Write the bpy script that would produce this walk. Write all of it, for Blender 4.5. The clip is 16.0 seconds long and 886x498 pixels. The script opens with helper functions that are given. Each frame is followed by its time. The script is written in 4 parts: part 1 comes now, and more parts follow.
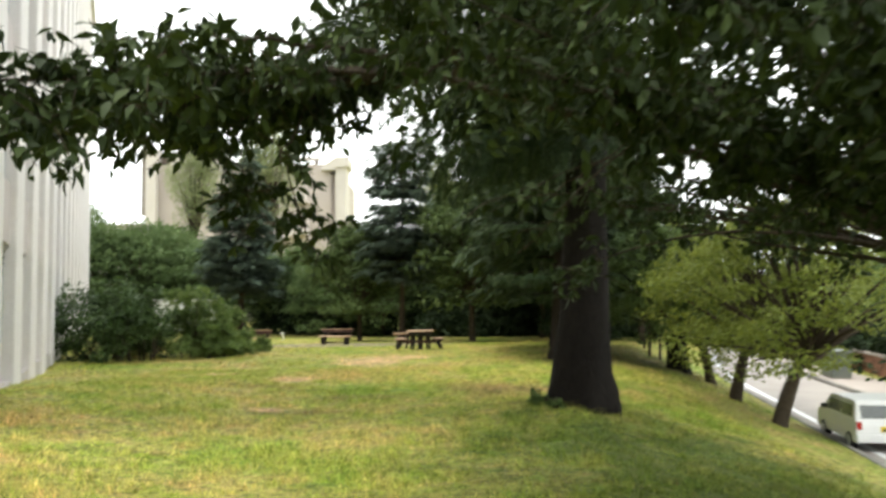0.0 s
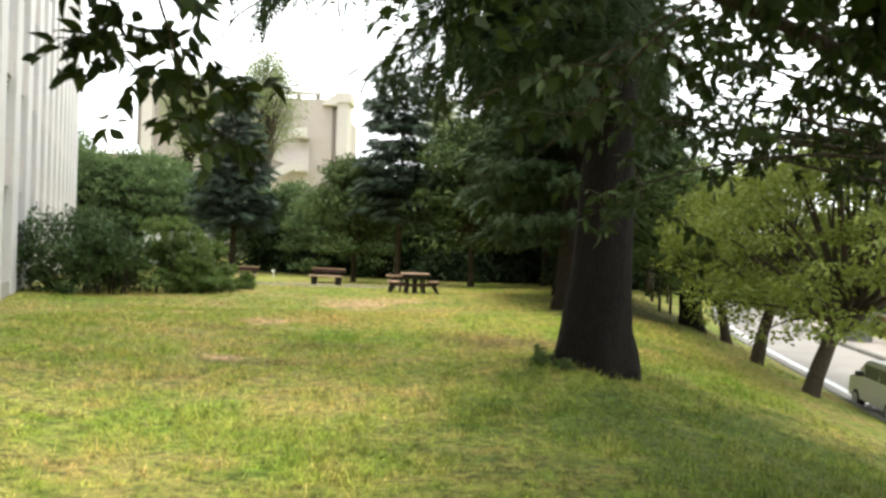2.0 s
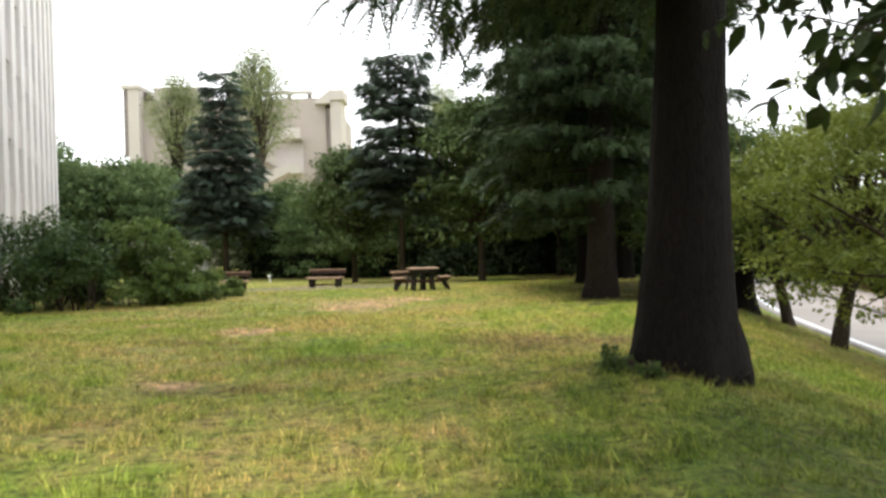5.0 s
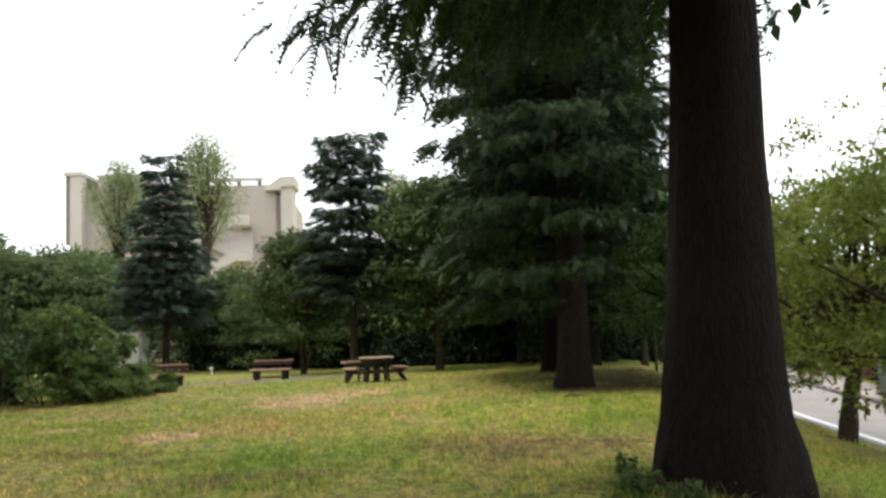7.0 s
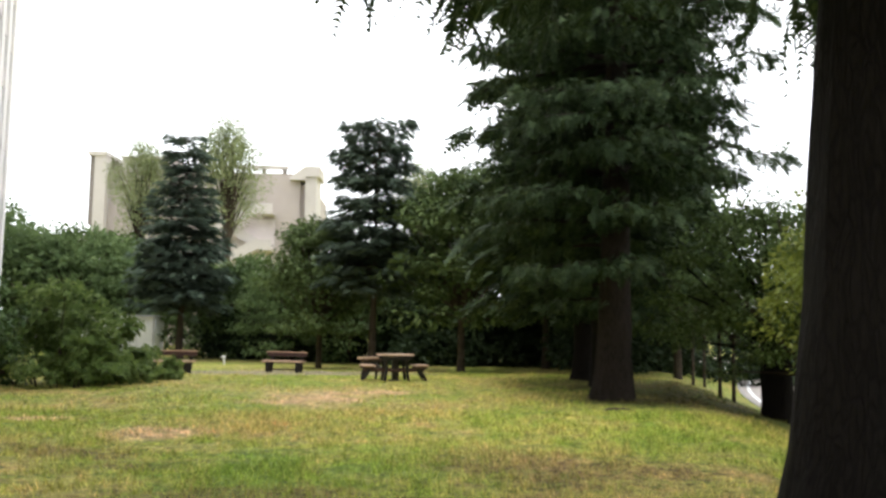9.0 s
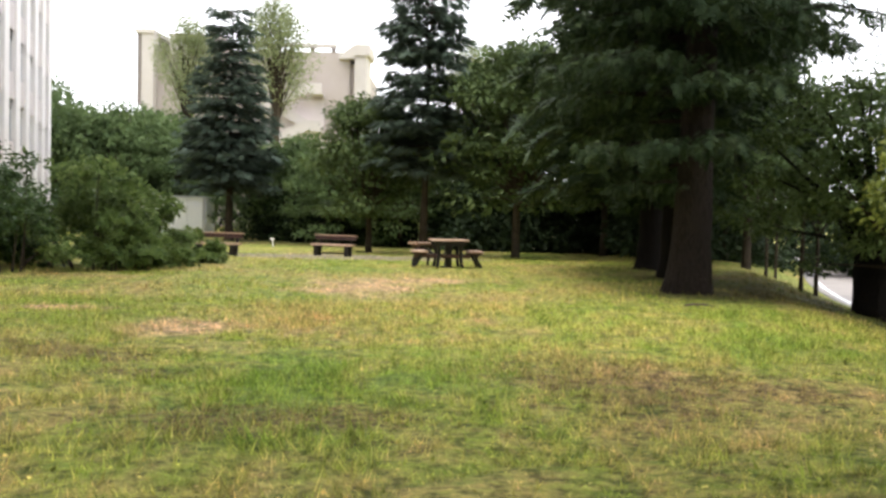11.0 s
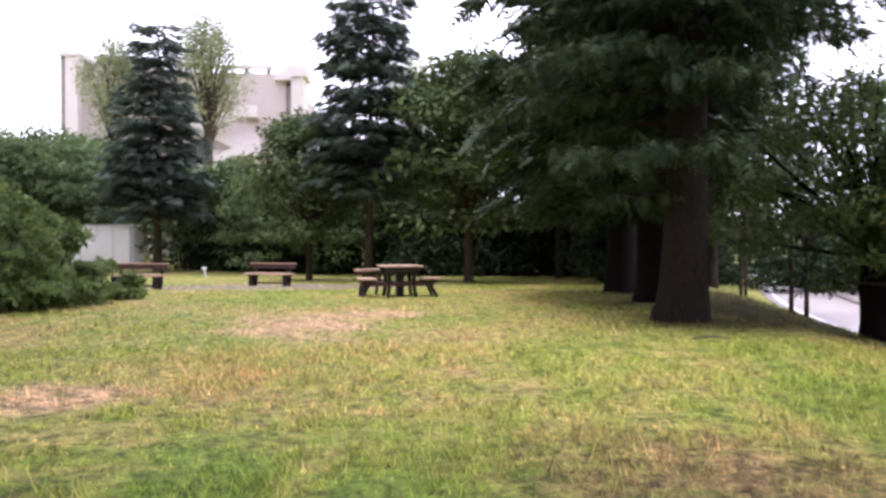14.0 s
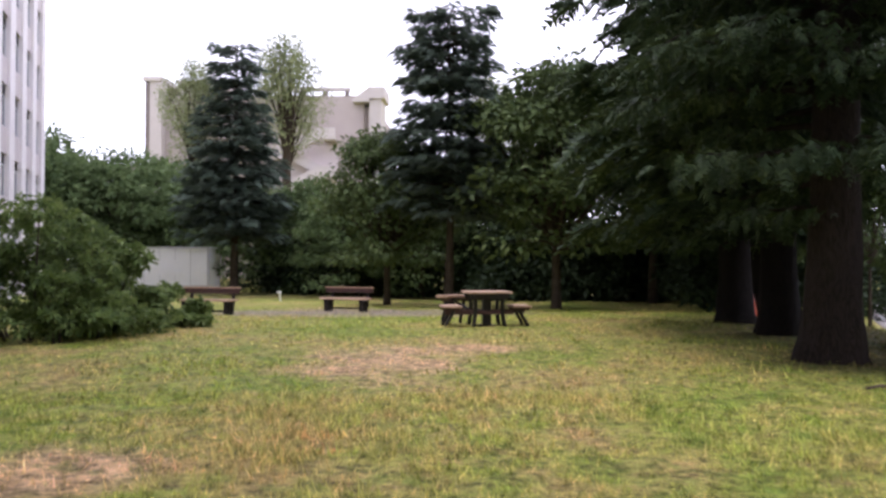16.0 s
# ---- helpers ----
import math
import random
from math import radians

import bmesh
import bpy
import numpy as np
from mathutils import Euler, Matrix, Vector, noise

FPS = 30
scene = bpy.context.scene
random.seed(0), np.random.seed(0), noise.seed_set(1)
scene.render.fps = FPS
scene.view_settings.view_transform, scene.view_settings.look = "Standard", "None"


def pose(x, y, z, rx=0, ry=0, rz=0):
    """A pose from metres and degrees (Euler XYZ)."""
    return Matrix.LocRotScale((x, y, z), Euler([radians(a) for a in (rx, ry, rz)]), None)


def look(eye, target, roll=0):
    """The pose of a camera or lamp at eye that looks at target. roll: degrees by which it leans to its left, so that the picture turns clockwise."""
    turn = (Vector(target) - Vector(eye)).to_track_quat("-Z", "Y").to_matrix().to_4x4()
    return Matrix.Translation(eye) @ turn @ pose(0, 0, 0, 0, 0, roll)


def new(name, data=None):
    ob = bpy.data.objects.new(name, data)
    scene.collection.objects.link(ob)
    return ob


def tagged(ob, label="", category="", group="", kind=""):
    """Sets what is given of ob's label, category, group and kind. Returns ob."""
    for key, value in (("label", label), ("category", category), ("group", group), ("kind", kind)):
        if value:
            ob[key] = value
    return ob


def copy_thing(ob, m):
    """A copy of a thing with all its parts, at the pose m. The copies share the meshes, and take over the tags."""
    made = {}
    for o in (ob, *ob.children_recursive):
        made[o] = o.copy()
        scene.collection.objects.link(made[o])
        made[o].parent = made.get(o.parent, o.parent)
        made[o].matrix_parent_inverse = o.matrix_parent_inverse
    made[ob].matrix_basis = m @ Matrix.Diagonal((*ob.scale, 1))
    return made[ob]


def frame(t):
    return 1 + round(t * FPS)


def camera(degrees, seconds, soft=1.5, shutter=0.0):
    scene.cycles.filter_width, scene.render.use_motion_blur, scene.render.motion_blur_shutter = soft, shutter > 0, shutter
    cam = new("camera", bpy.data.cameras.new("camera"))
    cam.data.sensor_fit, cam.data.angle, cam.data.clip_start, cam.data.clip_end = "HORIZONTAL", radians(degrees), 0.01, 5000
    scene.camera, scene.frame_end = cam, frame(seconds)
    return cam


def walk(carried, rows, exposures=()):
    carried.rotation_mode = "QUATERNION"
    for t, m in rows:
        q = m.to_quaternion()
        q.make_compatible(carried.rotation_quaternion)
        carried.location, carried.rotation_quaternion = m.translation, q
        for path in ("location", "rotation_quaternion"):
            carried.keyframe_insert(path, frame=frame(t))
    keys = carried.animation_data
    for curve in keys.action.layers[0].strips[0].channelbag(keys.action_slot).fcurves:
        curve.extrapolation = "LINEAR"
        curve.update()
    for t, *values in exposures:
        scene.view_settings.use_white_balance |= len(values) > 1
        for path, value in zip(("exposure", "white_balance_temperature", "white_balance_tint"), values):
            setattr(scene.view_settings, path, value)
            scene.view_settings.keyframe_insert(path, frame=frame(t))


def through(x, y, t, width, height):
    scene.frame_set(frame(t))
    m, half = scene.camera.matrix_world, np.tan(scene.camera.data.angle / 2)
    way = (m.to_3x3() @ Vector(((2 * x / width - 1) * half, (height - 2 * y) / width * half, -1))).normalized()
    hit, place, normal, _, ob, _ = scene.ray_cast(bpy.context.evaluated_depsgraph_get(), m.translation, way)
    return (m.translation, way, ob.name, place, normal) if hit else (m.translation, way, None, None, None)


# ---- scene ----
cam = camera(54.4, 16.0, soft=2.8, shutter=0.5)
PATH = [
    (0, (0.096, -0.86, 1.492), (-0.786, 0.931, 1.615), -0.5),
    (0.5, (-0.196, -0.198, 1.481), (-1.156, 1.556, 1.533), -0.2),
    (1, (-0.431, 0.379, 1.443), (-1.371, 2.144, 1.434), -0.2),
    (1.5, (-0.675, 0.993, 1.414), (-1.562, 2.786, 1.411), 1.2),
    (2, (-0.916, 1.506, 1.377), (-1.802, 3.299, 1.372), 1.8),
    (2.5, (-1.188, 1.969, 1.361), (-2.011, 3.792, 1.331), 0.5),
    (3, (-1.457, 2.516, 1.342), (-2.279, 4.338, 1.291), -1.3),
    (3.2, (-1.583, 2.738, 1.324), (-2.412, 4.557, 1.244), -1.54),
    (5.3, (-3.008, 5.134, 1.026), (-3.902, 6.923, 1.059), -1.55),
    (5.5, (-3.139, 5.364, 1.021), (-4.027, 7.155, 1.088), -1.5),
    (6, (-3.459, 5.939, 1.021), (-4.378, 7.71, 1.156), -1.2),
    (6.5, (-3.729, 6.479, 0.993), (-4.56, 8.292, 1.144), -1.5),
    (7, (-3.908, 6.839, 0.985), (-4.691, 8.669, 1.178), -2.3),
    (7.5, (-4.191, 7.324, 0.996), (-5.04, 9.124, 1.2), -1.9),
    (8, (-4.49, 7.802, 1.026), (-5.341, 9.602, 1.217), -1.4),
    (8.5, (-4.752, 8.164, 0.964), (-5.604, 9.966, 1.134), 0.5),
    (9, (-4.899, 8.513, 0.932), (-5.728, 10.322, 1.127), 0.8),
    (9.5, (-5.091, 8.91, 0.946), (-5.935, 10.714, 1.126), 0.9),
    (10, (-5.358, 9.335, 0.985), (-6.283, 11.107, 1.047), 2.6),
    (10.2, (-5.461, 9.497, 0.983), (-6.397, 11.265, 1.004), 2.43),
    (12.3, (-6.444, 10.988, 0.856), (-7.334, 12.776, 0.746), -0.23),
    (12.5, (-6.568, 11.133, 0.854), (-7.461, 12.921, 0.765), -0.5),
    (13, (-6.882, 11.519, 0.873), (-7.848, 13.269, 0.807), -1.8),
    (13.5, (-7.113, 11.933, 0.898), (-7.931, 13.758, 0.863), -2.6),
    (14, (-7.316, 12.409, 0.907), (-8.128, 14.237, 0.888), 0.1),
    (14.5, (-7.559, 12.865, 0.897), (-8.428, 14.666, 0.873), 2.5),
    (15, (-7.783, 13.316, 0.884), (-8.658, 15.114, 0.855), 1.7),
    (15.5, (-8.068, 13.738, 0.925), (-9.051, 15.48, 0.921), 0.6),
    (16, (-8.509, 14.198, 0.927), (-9.479, 15.947, 0.96), 0.2),
]
# The place's own axes: x to the right of the walk, y along it, z up.
HOME = pose(0.1, -0.86, 0, 0, 0, 29.33).inverted()
walk(cam, [(t, HOME @ look(eye, target, roll)) for t, eye, target, roll in PATH],
     exposures=[(0, 0.76, 6750, 5), (3, 0.82, 6650, 6), (5.5, 0.43, 6550, 10), (7.0, 0.26, 6500, 10), (8.5, 0.57, 6500, 10), (10, 0.55, 6500, 11), (12.5, 1.12, 6400, 22), (14, 0.87, 5900, 34), (15.5, 0.82, 5750, 38), (16, 0.32, 5950, 30)])

# ---- light: a bright overcast sky and a weak, wide sun behind the cloud ----
world = bpy.data.worlds.new("overcast_sky")
scene.world = world
world.use_nodes = True
wn, wl = world.node_tree.nodes, world.node_tree.links
wn.clear()
sky = wn.new("ShaderNodeTexSky")
sky.sky_type, sky.sun_disc = "NISHITA", False
sky.sun_elevation, sky.sun_rotation = radians(58), radians(200)
sky.dust_density, sky.air_density = 4.0, 1.0
cloud = wn.new("ShaderNodeMix")
cloud.data_type = "RGBA"
cloud.inputs[0].default_value = 0.9
cloud.inputs[7].default_value = (17.5, 18.0, 18.6, 1)
wl.new(sky.outputs[0], cloud.inputs[6])
bg = wn.new("ShaderNodeBackground")
bg.inputs[1].default_value = 0.1
wl.new(cloud.outputs[2], bg.inputs[0])
wo = wn.new("ShaderNodeOutputWorld")
wl.new(bg.outputs[0], wo.inputs[0])
sun_data = bpy.data.lights.new("sun", "SUN")
sun_data.energy, sun_data.angle, sun_data.color = 1.2, radians(14), (1, 0.95, 0.86)
sun = new("sun", sun_data)
sun.matrix_world = look((-20, 10, 60), (0, 20, 0))


# ---- materials ----
def nodes_of(name):
    m = bpy.data.materials.new(name)
    m.use_nodes = True
    return m, m.node_tree.nodes, m.node_tree.links, m.node_tree.nodes["Principled BSDF"]


def noise_node(n, l, vec, scale, detail=4, rough=0.6):
    k = n.new("ShaderNodeTexNoise")
    k.inputs["Scale"].default_value, k.inputs["Detail"].default_value, k.inputs["Roughness"].default_value = scale, detail, rough
    l.new(vec, k.inputs["Vector"])
    return k.outputs[0]


def ramp_node(n, l, fac, stops):
    r = n.new("ShaderNodeValToRGB")
    e = r.color_ramp.elements
    while len(e) < len(stops):
        e.new(0.5)
    for k, (p, c) in zip(e, stops):
        k.position, k.color = p, (*c, 1)
    l.new(fac, r.inputs[0])
    return r.outputs[0]


def mix_node(n, l, fac, a, b, blend="MIX"):
    k = n.new("ShaderNodeMix")
    k.data_type, k.blend_type = "RGBA", blend
    for i, v in ((0, fac), (6, a), (7, b)):
        if isinstance(v, (int, float)):
            k.inputs[i].default_value = v
        elif isinstance(v, tuple):
            k.inputs[i].default_value = (*v, 1)
        else:
            l.new(v, k.inputs[i])
    return k.outputs[2]


def math_node(n, l, op, a, b=0.0, c=None):
    k = n.new("ShaderNodeMath")
    k.operation = op
    for i, v in enumerate((a, b) if c is None else (a, b, c)):
        if isinstance(v, (int, float)):
            k.inputs[i].default_value = v
        else:
            l.new(v, k.inputs[i])
    return k.outputs[0]


def bump_node(n, l, p, height, strength, dist):
    b = n.new("ShaderNodeBump")
    b.inputs["Strength"].default_value, b.inputs["Distance"].default_value = strength, dist
    l.new(height, b.inputs["Height"])
    l.new(b.outputs[0], p.inputs["Normal"])


def plain(name, dark, light, rough=0.8, scale=3.0, fine=40.0, bump=0.2, dist=0.01, metal=0.0, random_shift=0.0):
    """Colour between two tones at two scales, with fine relief."""
    m, n, l, p = nodes_of(name)
    tc = n.new("ShaderNodeTexCoord").outputs["Object"]
    a, b = noise_node(n, l, tc, scale, 5), noise_node(n, l, tc, fine, 4, 0.7)
    f = math_node(n, l, "ADD", math_node(n, l, "MULTIPLY", a, 0.6), math_node(n, l, "MULTIPLY", b, 0.4))
    if random_shift:
        rnd = n.new("ShaderNodeObjectInfo").outputs["Random"]
        f = math_node(n, l, "ADD", f, math_node(n, l, "MULTIPLY_ADD", rnd, random_shift, -random_shift / 2))
    l.new(ramp_node(n, l, f, [(0.3, dark), (0.7, light)]), p.inputs["Base Color"])
    p.inputs["Roughness"].default_value, p.inputs["Metallic"].default_value = rough, metal
    bump_node(n, l, p, b, bump, dist)
    return m


def foliage(name, dark, light, tip, through=0.25, rough=0.5, gloss=0.3):
    """Leaves: each leaf its own tone, larger drifts of tone over the crown, some light let through."""
    m, n, l, p = nodes_of(name)
    geo = n.new("ShaderNodeNewGeometry")
    drift = noise_node(n, l, geo.outputs["Position"], 0.55, 3)
    f = math_node(n, l, "ADD", math_node(n, l, "MULTIPLY", geo.outputs["Random Per Island"], 0.5), math_node(n, l, "MULTIPLY", drift, 0.6))
    col = ramp_node(n, l, f, [(0.2, dark), (0.65, light), (0.95, tip)])
    l.new(col, p.inputs["Base Color"])
    p.inputs["Roughness"].default_value = rough
    p.inputs["Specular IOR Level"].default_value = gloss
    tr = n.new("ShaderNodeBsdfTranslucent")
    l.new(mix_node(n, l, 0.5, col, tip), tr.inputs[0])
    mx = n.new("ShaderNodeMixShader")
    mx.inputs[0].default_value = through
    l.new(p.outputs[0], mx.inputs[1])
    l.new(tr.outputs[0], mx.inputs[2])
    l.new(mx.outputs[0], n["Material Output"].inputs[0])
    return m


# Scorched sandy patches and brown thatchy ones in the lawn: x, y, half-width, half-length
SANDY = [(-0.9, 30.4, 1.6, 2.9), (0.4, 32.4, 1.0, 1.1), (-2.75, 23.3, 0.75, 1.1), (-4.9, 25.0, 0.7, 0.5), (-2.5, 16.6, 0.5, 0.5)]
# Lusher grass near the start, with the trees' shade painted into it.
LUSH_SHADE = [(4.6, 10.5, 4.6, 7.0)]
# Cedar shade put into the ground colour; the last is dark wood-edge soil.
SHADE_SOIL = [(8.6, 36.0, 3.6, 8.5), (6.4, 30.0, 1.6, 1.4), (-2.0, 66.5, 16.0, 8.5)]
BROWN = [(-1.4, 18.5, 1.3, 0.6), (-3.3, 21.1, 1.1, 0.6), (2.3, 20.0, 1.9, 1.8), (-0.4, 18.6, 0.8, 0.5), (-2.0, 16.1, 1.1, 0.5), (-2.2, 20.2, 0.8, 0.3)]


def lawn_colour(n, l, blades):
    pos = n.new("ShaderNodeNewGeometry").outputs["Position"]
    sep = n.new("ShaderNodeSeparateXYZ")
    l.new(pos, sep.inputs[0])
    wob = noise_node(n, l, pos, 0.9, 5, 0.7)

    def mask(places, ragged, level):
        k = None
        for x, y, w, h in places:
            dx = math_node(n, l, "POWER", math_node(n, l, "MULTIPLY_ADD", sep.outputs[0], 1 / w, -x / w), 2)
            dy = math_node(n, l, "POWER", math_node(n, l, "MULTIPLY_ADD", sep.outputs[1], 1 / h, -y / h), 2)
            e = math_node(n, l, "SUBTRACT", 1, math_node(n, l, "ADD", dx, dy))
            k = e if k is None else math_node(n, l, "MAXIMUM", k, e)
        k = math_node(n, l, "ADD", k, math_node(n, l, "MULTIPLY_ADD", wob, ragged, level))
        return math_node(n, l, "MINIMUM", math_node(n, l, "MAXIMUM", k, 0), 1)
    bare, thatch, shade_soil = mask(SANDY, 3.4, -1.6), mask(BROWN, 3.2, -1.5), mask(SHADE_SOIL, 2.6, -1.1)
    # earth that shows between the tufts, thickly in the thatchy places and here and there elsewhere
    fleck = noise_node(n, l, pos, 11, 4, 0.75)
    earth = math_node(n, l, "MULTIPLY_ADD", fleck, 7.0, math_node(n, l, "MULTIPLY_ADD", thatch, 1.15, -4.3))
    earth = math_node(n, l, "MINIMUM", math_node(n, l, "MAXIMUM", earth, 0), 1)
    drift = noise_node(n, l, pos, 0.28, 4, 0.6)
    mott = noise_node(n, l, pos, 2.2, 5, 0.7)
    f = math_node(n, l, "ADD", math_node(n, l, "MULTIPLY", drift, 0.5), math_node(n, l, "MULTIPLY", mott, 0.5))
    green = ramp_node(n, l, f, [(0.38, (0.18, 0.265, 0.042)), (0.46, (0.265, 0.305, 0.062)), (0.53, (0.35, 0.325, 0.098)), (0.62, (0.42, 0.31, 0.125))])
    # darkened green: lush growth together with painted tree shade
    green = mix_node(n, l, math_node(n, l, "MULTIPLY", mask(LUSH_SHADE, 2.6, -1.1), 0.9), green, (0.072, 0.112, 0.02))
    dry = ramp_node(n, l, noise_node(n, l, pos, 6, 4), [(0.35, (0.42, 0.275, 0.145)), (0.65, (0.72, 0.495, 0.30))])
    col = mix_node(n, l, math_node(n, l, "MULTIPLY", bare, 0.75 if blades else 0.95), green, dry)
    brown = ramp_node(n, l, noise_node(n, l, pos, 9, 4, 0.7), [(0.35, (0.055, 0.032, 0.018)), (0.65, (0.20, 0.115, 0.055))])
    col = mix_node(n, l, math_node(n, l, "MULTIPLY", earth, 0.6 if blades else 0.9), col, brown)
    # painted cedar shade and dark soil laid over the lawn colour
    col = mix_node(n, l, math_node(n, l, "MULTIPLY", shade_soil, 0.8), col, (0.055, 0.048, 0.022))
    straw = math_node(n, l, "MULTIPLY_ADD", noise_node(n, l, pos, 4.6, 5, 0.78), 9.0, math_node(n, l, "MULTIPLY_ADD", thatch, 1.2, -5.15))
    straw = math_node(n, l, "MINIMUM", math_node(n, l, "MAXIMUM", straw, 0), 0.5)
    col = mix_node(n, l, straw, col, (0.18, 0.125, 0.062))
    rank = math_node(n, l, "MULTIPLY_ADD", noise_node(n, l, pos, 3.1, 3, 0.6), 9.0, -5.3)
    rank = math_node(n, l, "MINIMUM", math_node(n, l, "MAXIMUM", rank, 0), 0.42)
    col = mix_node(n, l, rank, col, (0.10, 0.185, 0.03))
    # thin gravel round the benches
    gx = math_node(n, l, "POWER", math_node(n, l, "MULTIPLY_ADD", sep.outputs[0], 1 / 7.0, 3.2 / 7.0), 2)
    gy = math_node(n, l, "POWER", math_node(n, l, "MULTIPLY_ADD", sep.outputs[1], 1 / 4.2, -46.5 / 4.2), 2)
    gr = math_node(n, l, "MULTIPLY_ADD", wob, 2.4, math_node(n, l, "SUBTRACT", -0.25, math_node(n, l, "ADD", gx, gy)))
    gr = math_node(n, l, "MINIMUM", math_node(n, l, "MAXIMUM", gr, 0), 0.85)
    col = mix_node(n, l, gr, col, (0.27, 0.235, 0.21))
    # tufts a hand or two across
    tuft = noise_node(n, l, pos, 8.5, 3, 0.65)
    col = mix_node(n, l, 0.9, col, ramp_node(n, l, tuft, [(0.36, (0.5, 0.52, 0.48)), (0.5, (1.3, 1.28, 1.2)), (0.66, (1.85, 1.8, 1.62))]), "MULTIPLY")
    return col, pos


def lawn_material(name, blades):
    m, n, l, p = nodes_of(name)
    col, pos = lawn_colour(n, l, blades)
    if blades:
        rnd = n.new("ShaderNodeNewGeometry").outputs["Random Per Island"]
        tone = ramp_node(n, l, rnd, [(0.0, (0.75, 0.82, 0.7)), (0.55, (1.4, 1.4, 1.35)), (0.88, (1.85, 1.7, 1.9)), (1, (2.2, 1.85, 2.4))])
        col = mix_node(n, l, 1.0, col, tone, "MULTIPLY")
        lean = n.new("ShaderNodeMix")
        lean.data_type = "VECTOR"
        lean.inputs[0].default_value = 0.5
        lean.inputs[4].default_value = (0, 0, 1)
        l.new(n.new("ShaderNodeNewGeometry").outputs["Normal"], lean.inputs[5])
        l.new(lean.outputs[1], p.inputs["Normal"])
        tr = n.new("ShaderNodeBsdfTranslucent")
        l.new(col, tr.inputs[0])
        mx = n.new("ShaderNodeMixShader")
        mx.inputs[0].default_value = 0.45
        l.new(p.outputs[0], mx.inputs[1])
        l.new(tr.outputs[0], mx.inputs[2])
        l.new(mx.outputs[0], n["Material Output"].inputs[0])
    else:
        fine = noise_node(n, l, pos, 28, 5, 0.75)
        col = mix_node(n, l, 0.8, col, ramp_node(n, l, fine, [(0.3, (0.5, 0.5, 0.48)), (0.68, (1.25, 1.22, 1.18))]), "MULTIPLY")
        bump_node(n, l, p, math_node(n, l, "ADD", fine, noise_node(n, l, pos, 8.5, 3, 0.65)), 0.8, 0.07)
    l.new(col, p.inputs["Base Color"])
    p.inputs["Roughness"].default_value = 0.75
    p.inputs["Specular IOR Level"].default_value = 0.15
    return m


def bark_material(name, dark, light, groove=1.0):
    m, n, l, p = nodes_of(name)
    tc = n.new("ShaderNodeTexCoord").outputs["Object"]
    mp = n.new("ShaderNodeMapping")
    mp.inputs["Scale"].default_value = (1, 1, 0.16)
    l.new(tc, mp.inputs[0])
    vor = n.new("ShaderNodeTexVoronoi")
    vor.feature = "DISTANCE_TO_EDGE"
    vor.inputs["Scale"].default_value = 26
    warpn = n.new("ShaderNodeTexNoise")
    warpn.inputs["Scale"].default_value = 7
    l.new(mp.outputs[0], warpn.inputs["Vector"])
    warp = mix_node(n, l, 0.16, mp.outputs[0], warpn.outputs[1])
    l.new(warp, vor.inputs["Vector"])
    crack = math_node(n, l, "MINIMUM", math_node(n, l, "MULTIPLY", vor.outputs["Distance"], 6), 1)
    fine = noise_node(n, l, mp.outputs[0], 45, 5, 0.7)
    moss = noise_node(n, l, tc, 1.3, 4)
    h = math_node(n, l, "ADD", math_node(n, l, "MULTIPLY", crack, 0.35), math_node(n, l, "MULTIPLY", fine, 0.75))
    f = math_node(n, l, "ADD", math_node(n, l, "MULTIPLY", h, 0.6), math_node(n, l, "MULTIPLY", moss, 0.35))
    l.new(ramp_node(n, l, f, [(0.25, dark), (0.85, light)]), p.inputs["Base Color"])
    p.inputs["Roughness"].default_value = 0.9
    p.inputs["Specular IOR Level"].default_value = 0.15
    bump_node(n, l, p, h, groove, 0.04)
    return m


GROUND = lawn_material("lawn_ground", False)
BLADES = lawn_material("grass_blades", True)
# Cedar barks near black: the trunks' shade is put into both colours.
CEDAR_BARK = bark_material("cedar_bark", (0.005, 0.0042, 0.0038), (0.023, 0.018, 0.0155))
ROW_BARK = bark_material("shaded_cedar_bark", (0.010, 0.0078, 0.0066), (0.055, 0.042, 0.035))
TREE_BARK = bark_material("tree_bark", (0.02, 0.016, 0.012), (0.11, 0.085, 0.06), 0.7)
PALE_BARK = bark_material("pale_bark", (0.08, 0.06, 0.045), (0.24, 0.19, 0.14), 0.6)
CEDAR = foliage("cedar_needles", (0.016, 0.032, 0.014), (0.044, 0.072, 0.031), (0.125, 0.165, 0.075), 0.08, 0.6, 0.12)
FIR = foliage("fir_needles", (0.042, 0.066, 0.05), (0.098, 0.138, 0.1), (0.175, 0.22, 0.16), 0.25, 0.6, 0.15)
DARK_LEAF = foliage("dark_leaves", (0.042, 0.076, 0.03), (0.105, 0.16, 0.06), (0.20, 0.265, 0.11), 0.4, 0.6, 0.12)
# Leaf colour lowered so that the undergrowth carries its own deep shade.
DEEP_SHADE_LEAF = foliage("deep_shade_undergrowth", (0.010, 0.020, 0.009), (0.026, 0.045, 0.018), (0.06, 0.085, 0.035), 0.2, 0.6, 0.12)
MID_LEAF = foliage("mid_leaves", (0.046, 0.08, 0.026), (0.104, 0.155, 0.047), (0.185, 0.24, 0.083), 0.25, 0.6, 0.15)
# Darker copy of the mid leaves, with the wood's shade in its colour.
SHADE_LEAF = foliage("shaded_leaves", (0.036, 0.062, 0.022), (0.084, 0.125, 0.04), (0.165, 0.215, 0.078), 0.2, 0.6, 0.15)
LIGHT_LEAF = foliage("light_leaves", (0.09, 0.13, 0.02), (0.19, 0.235, 0.04), (0.30, 0.33, 0.075), 0.4, 0.45)
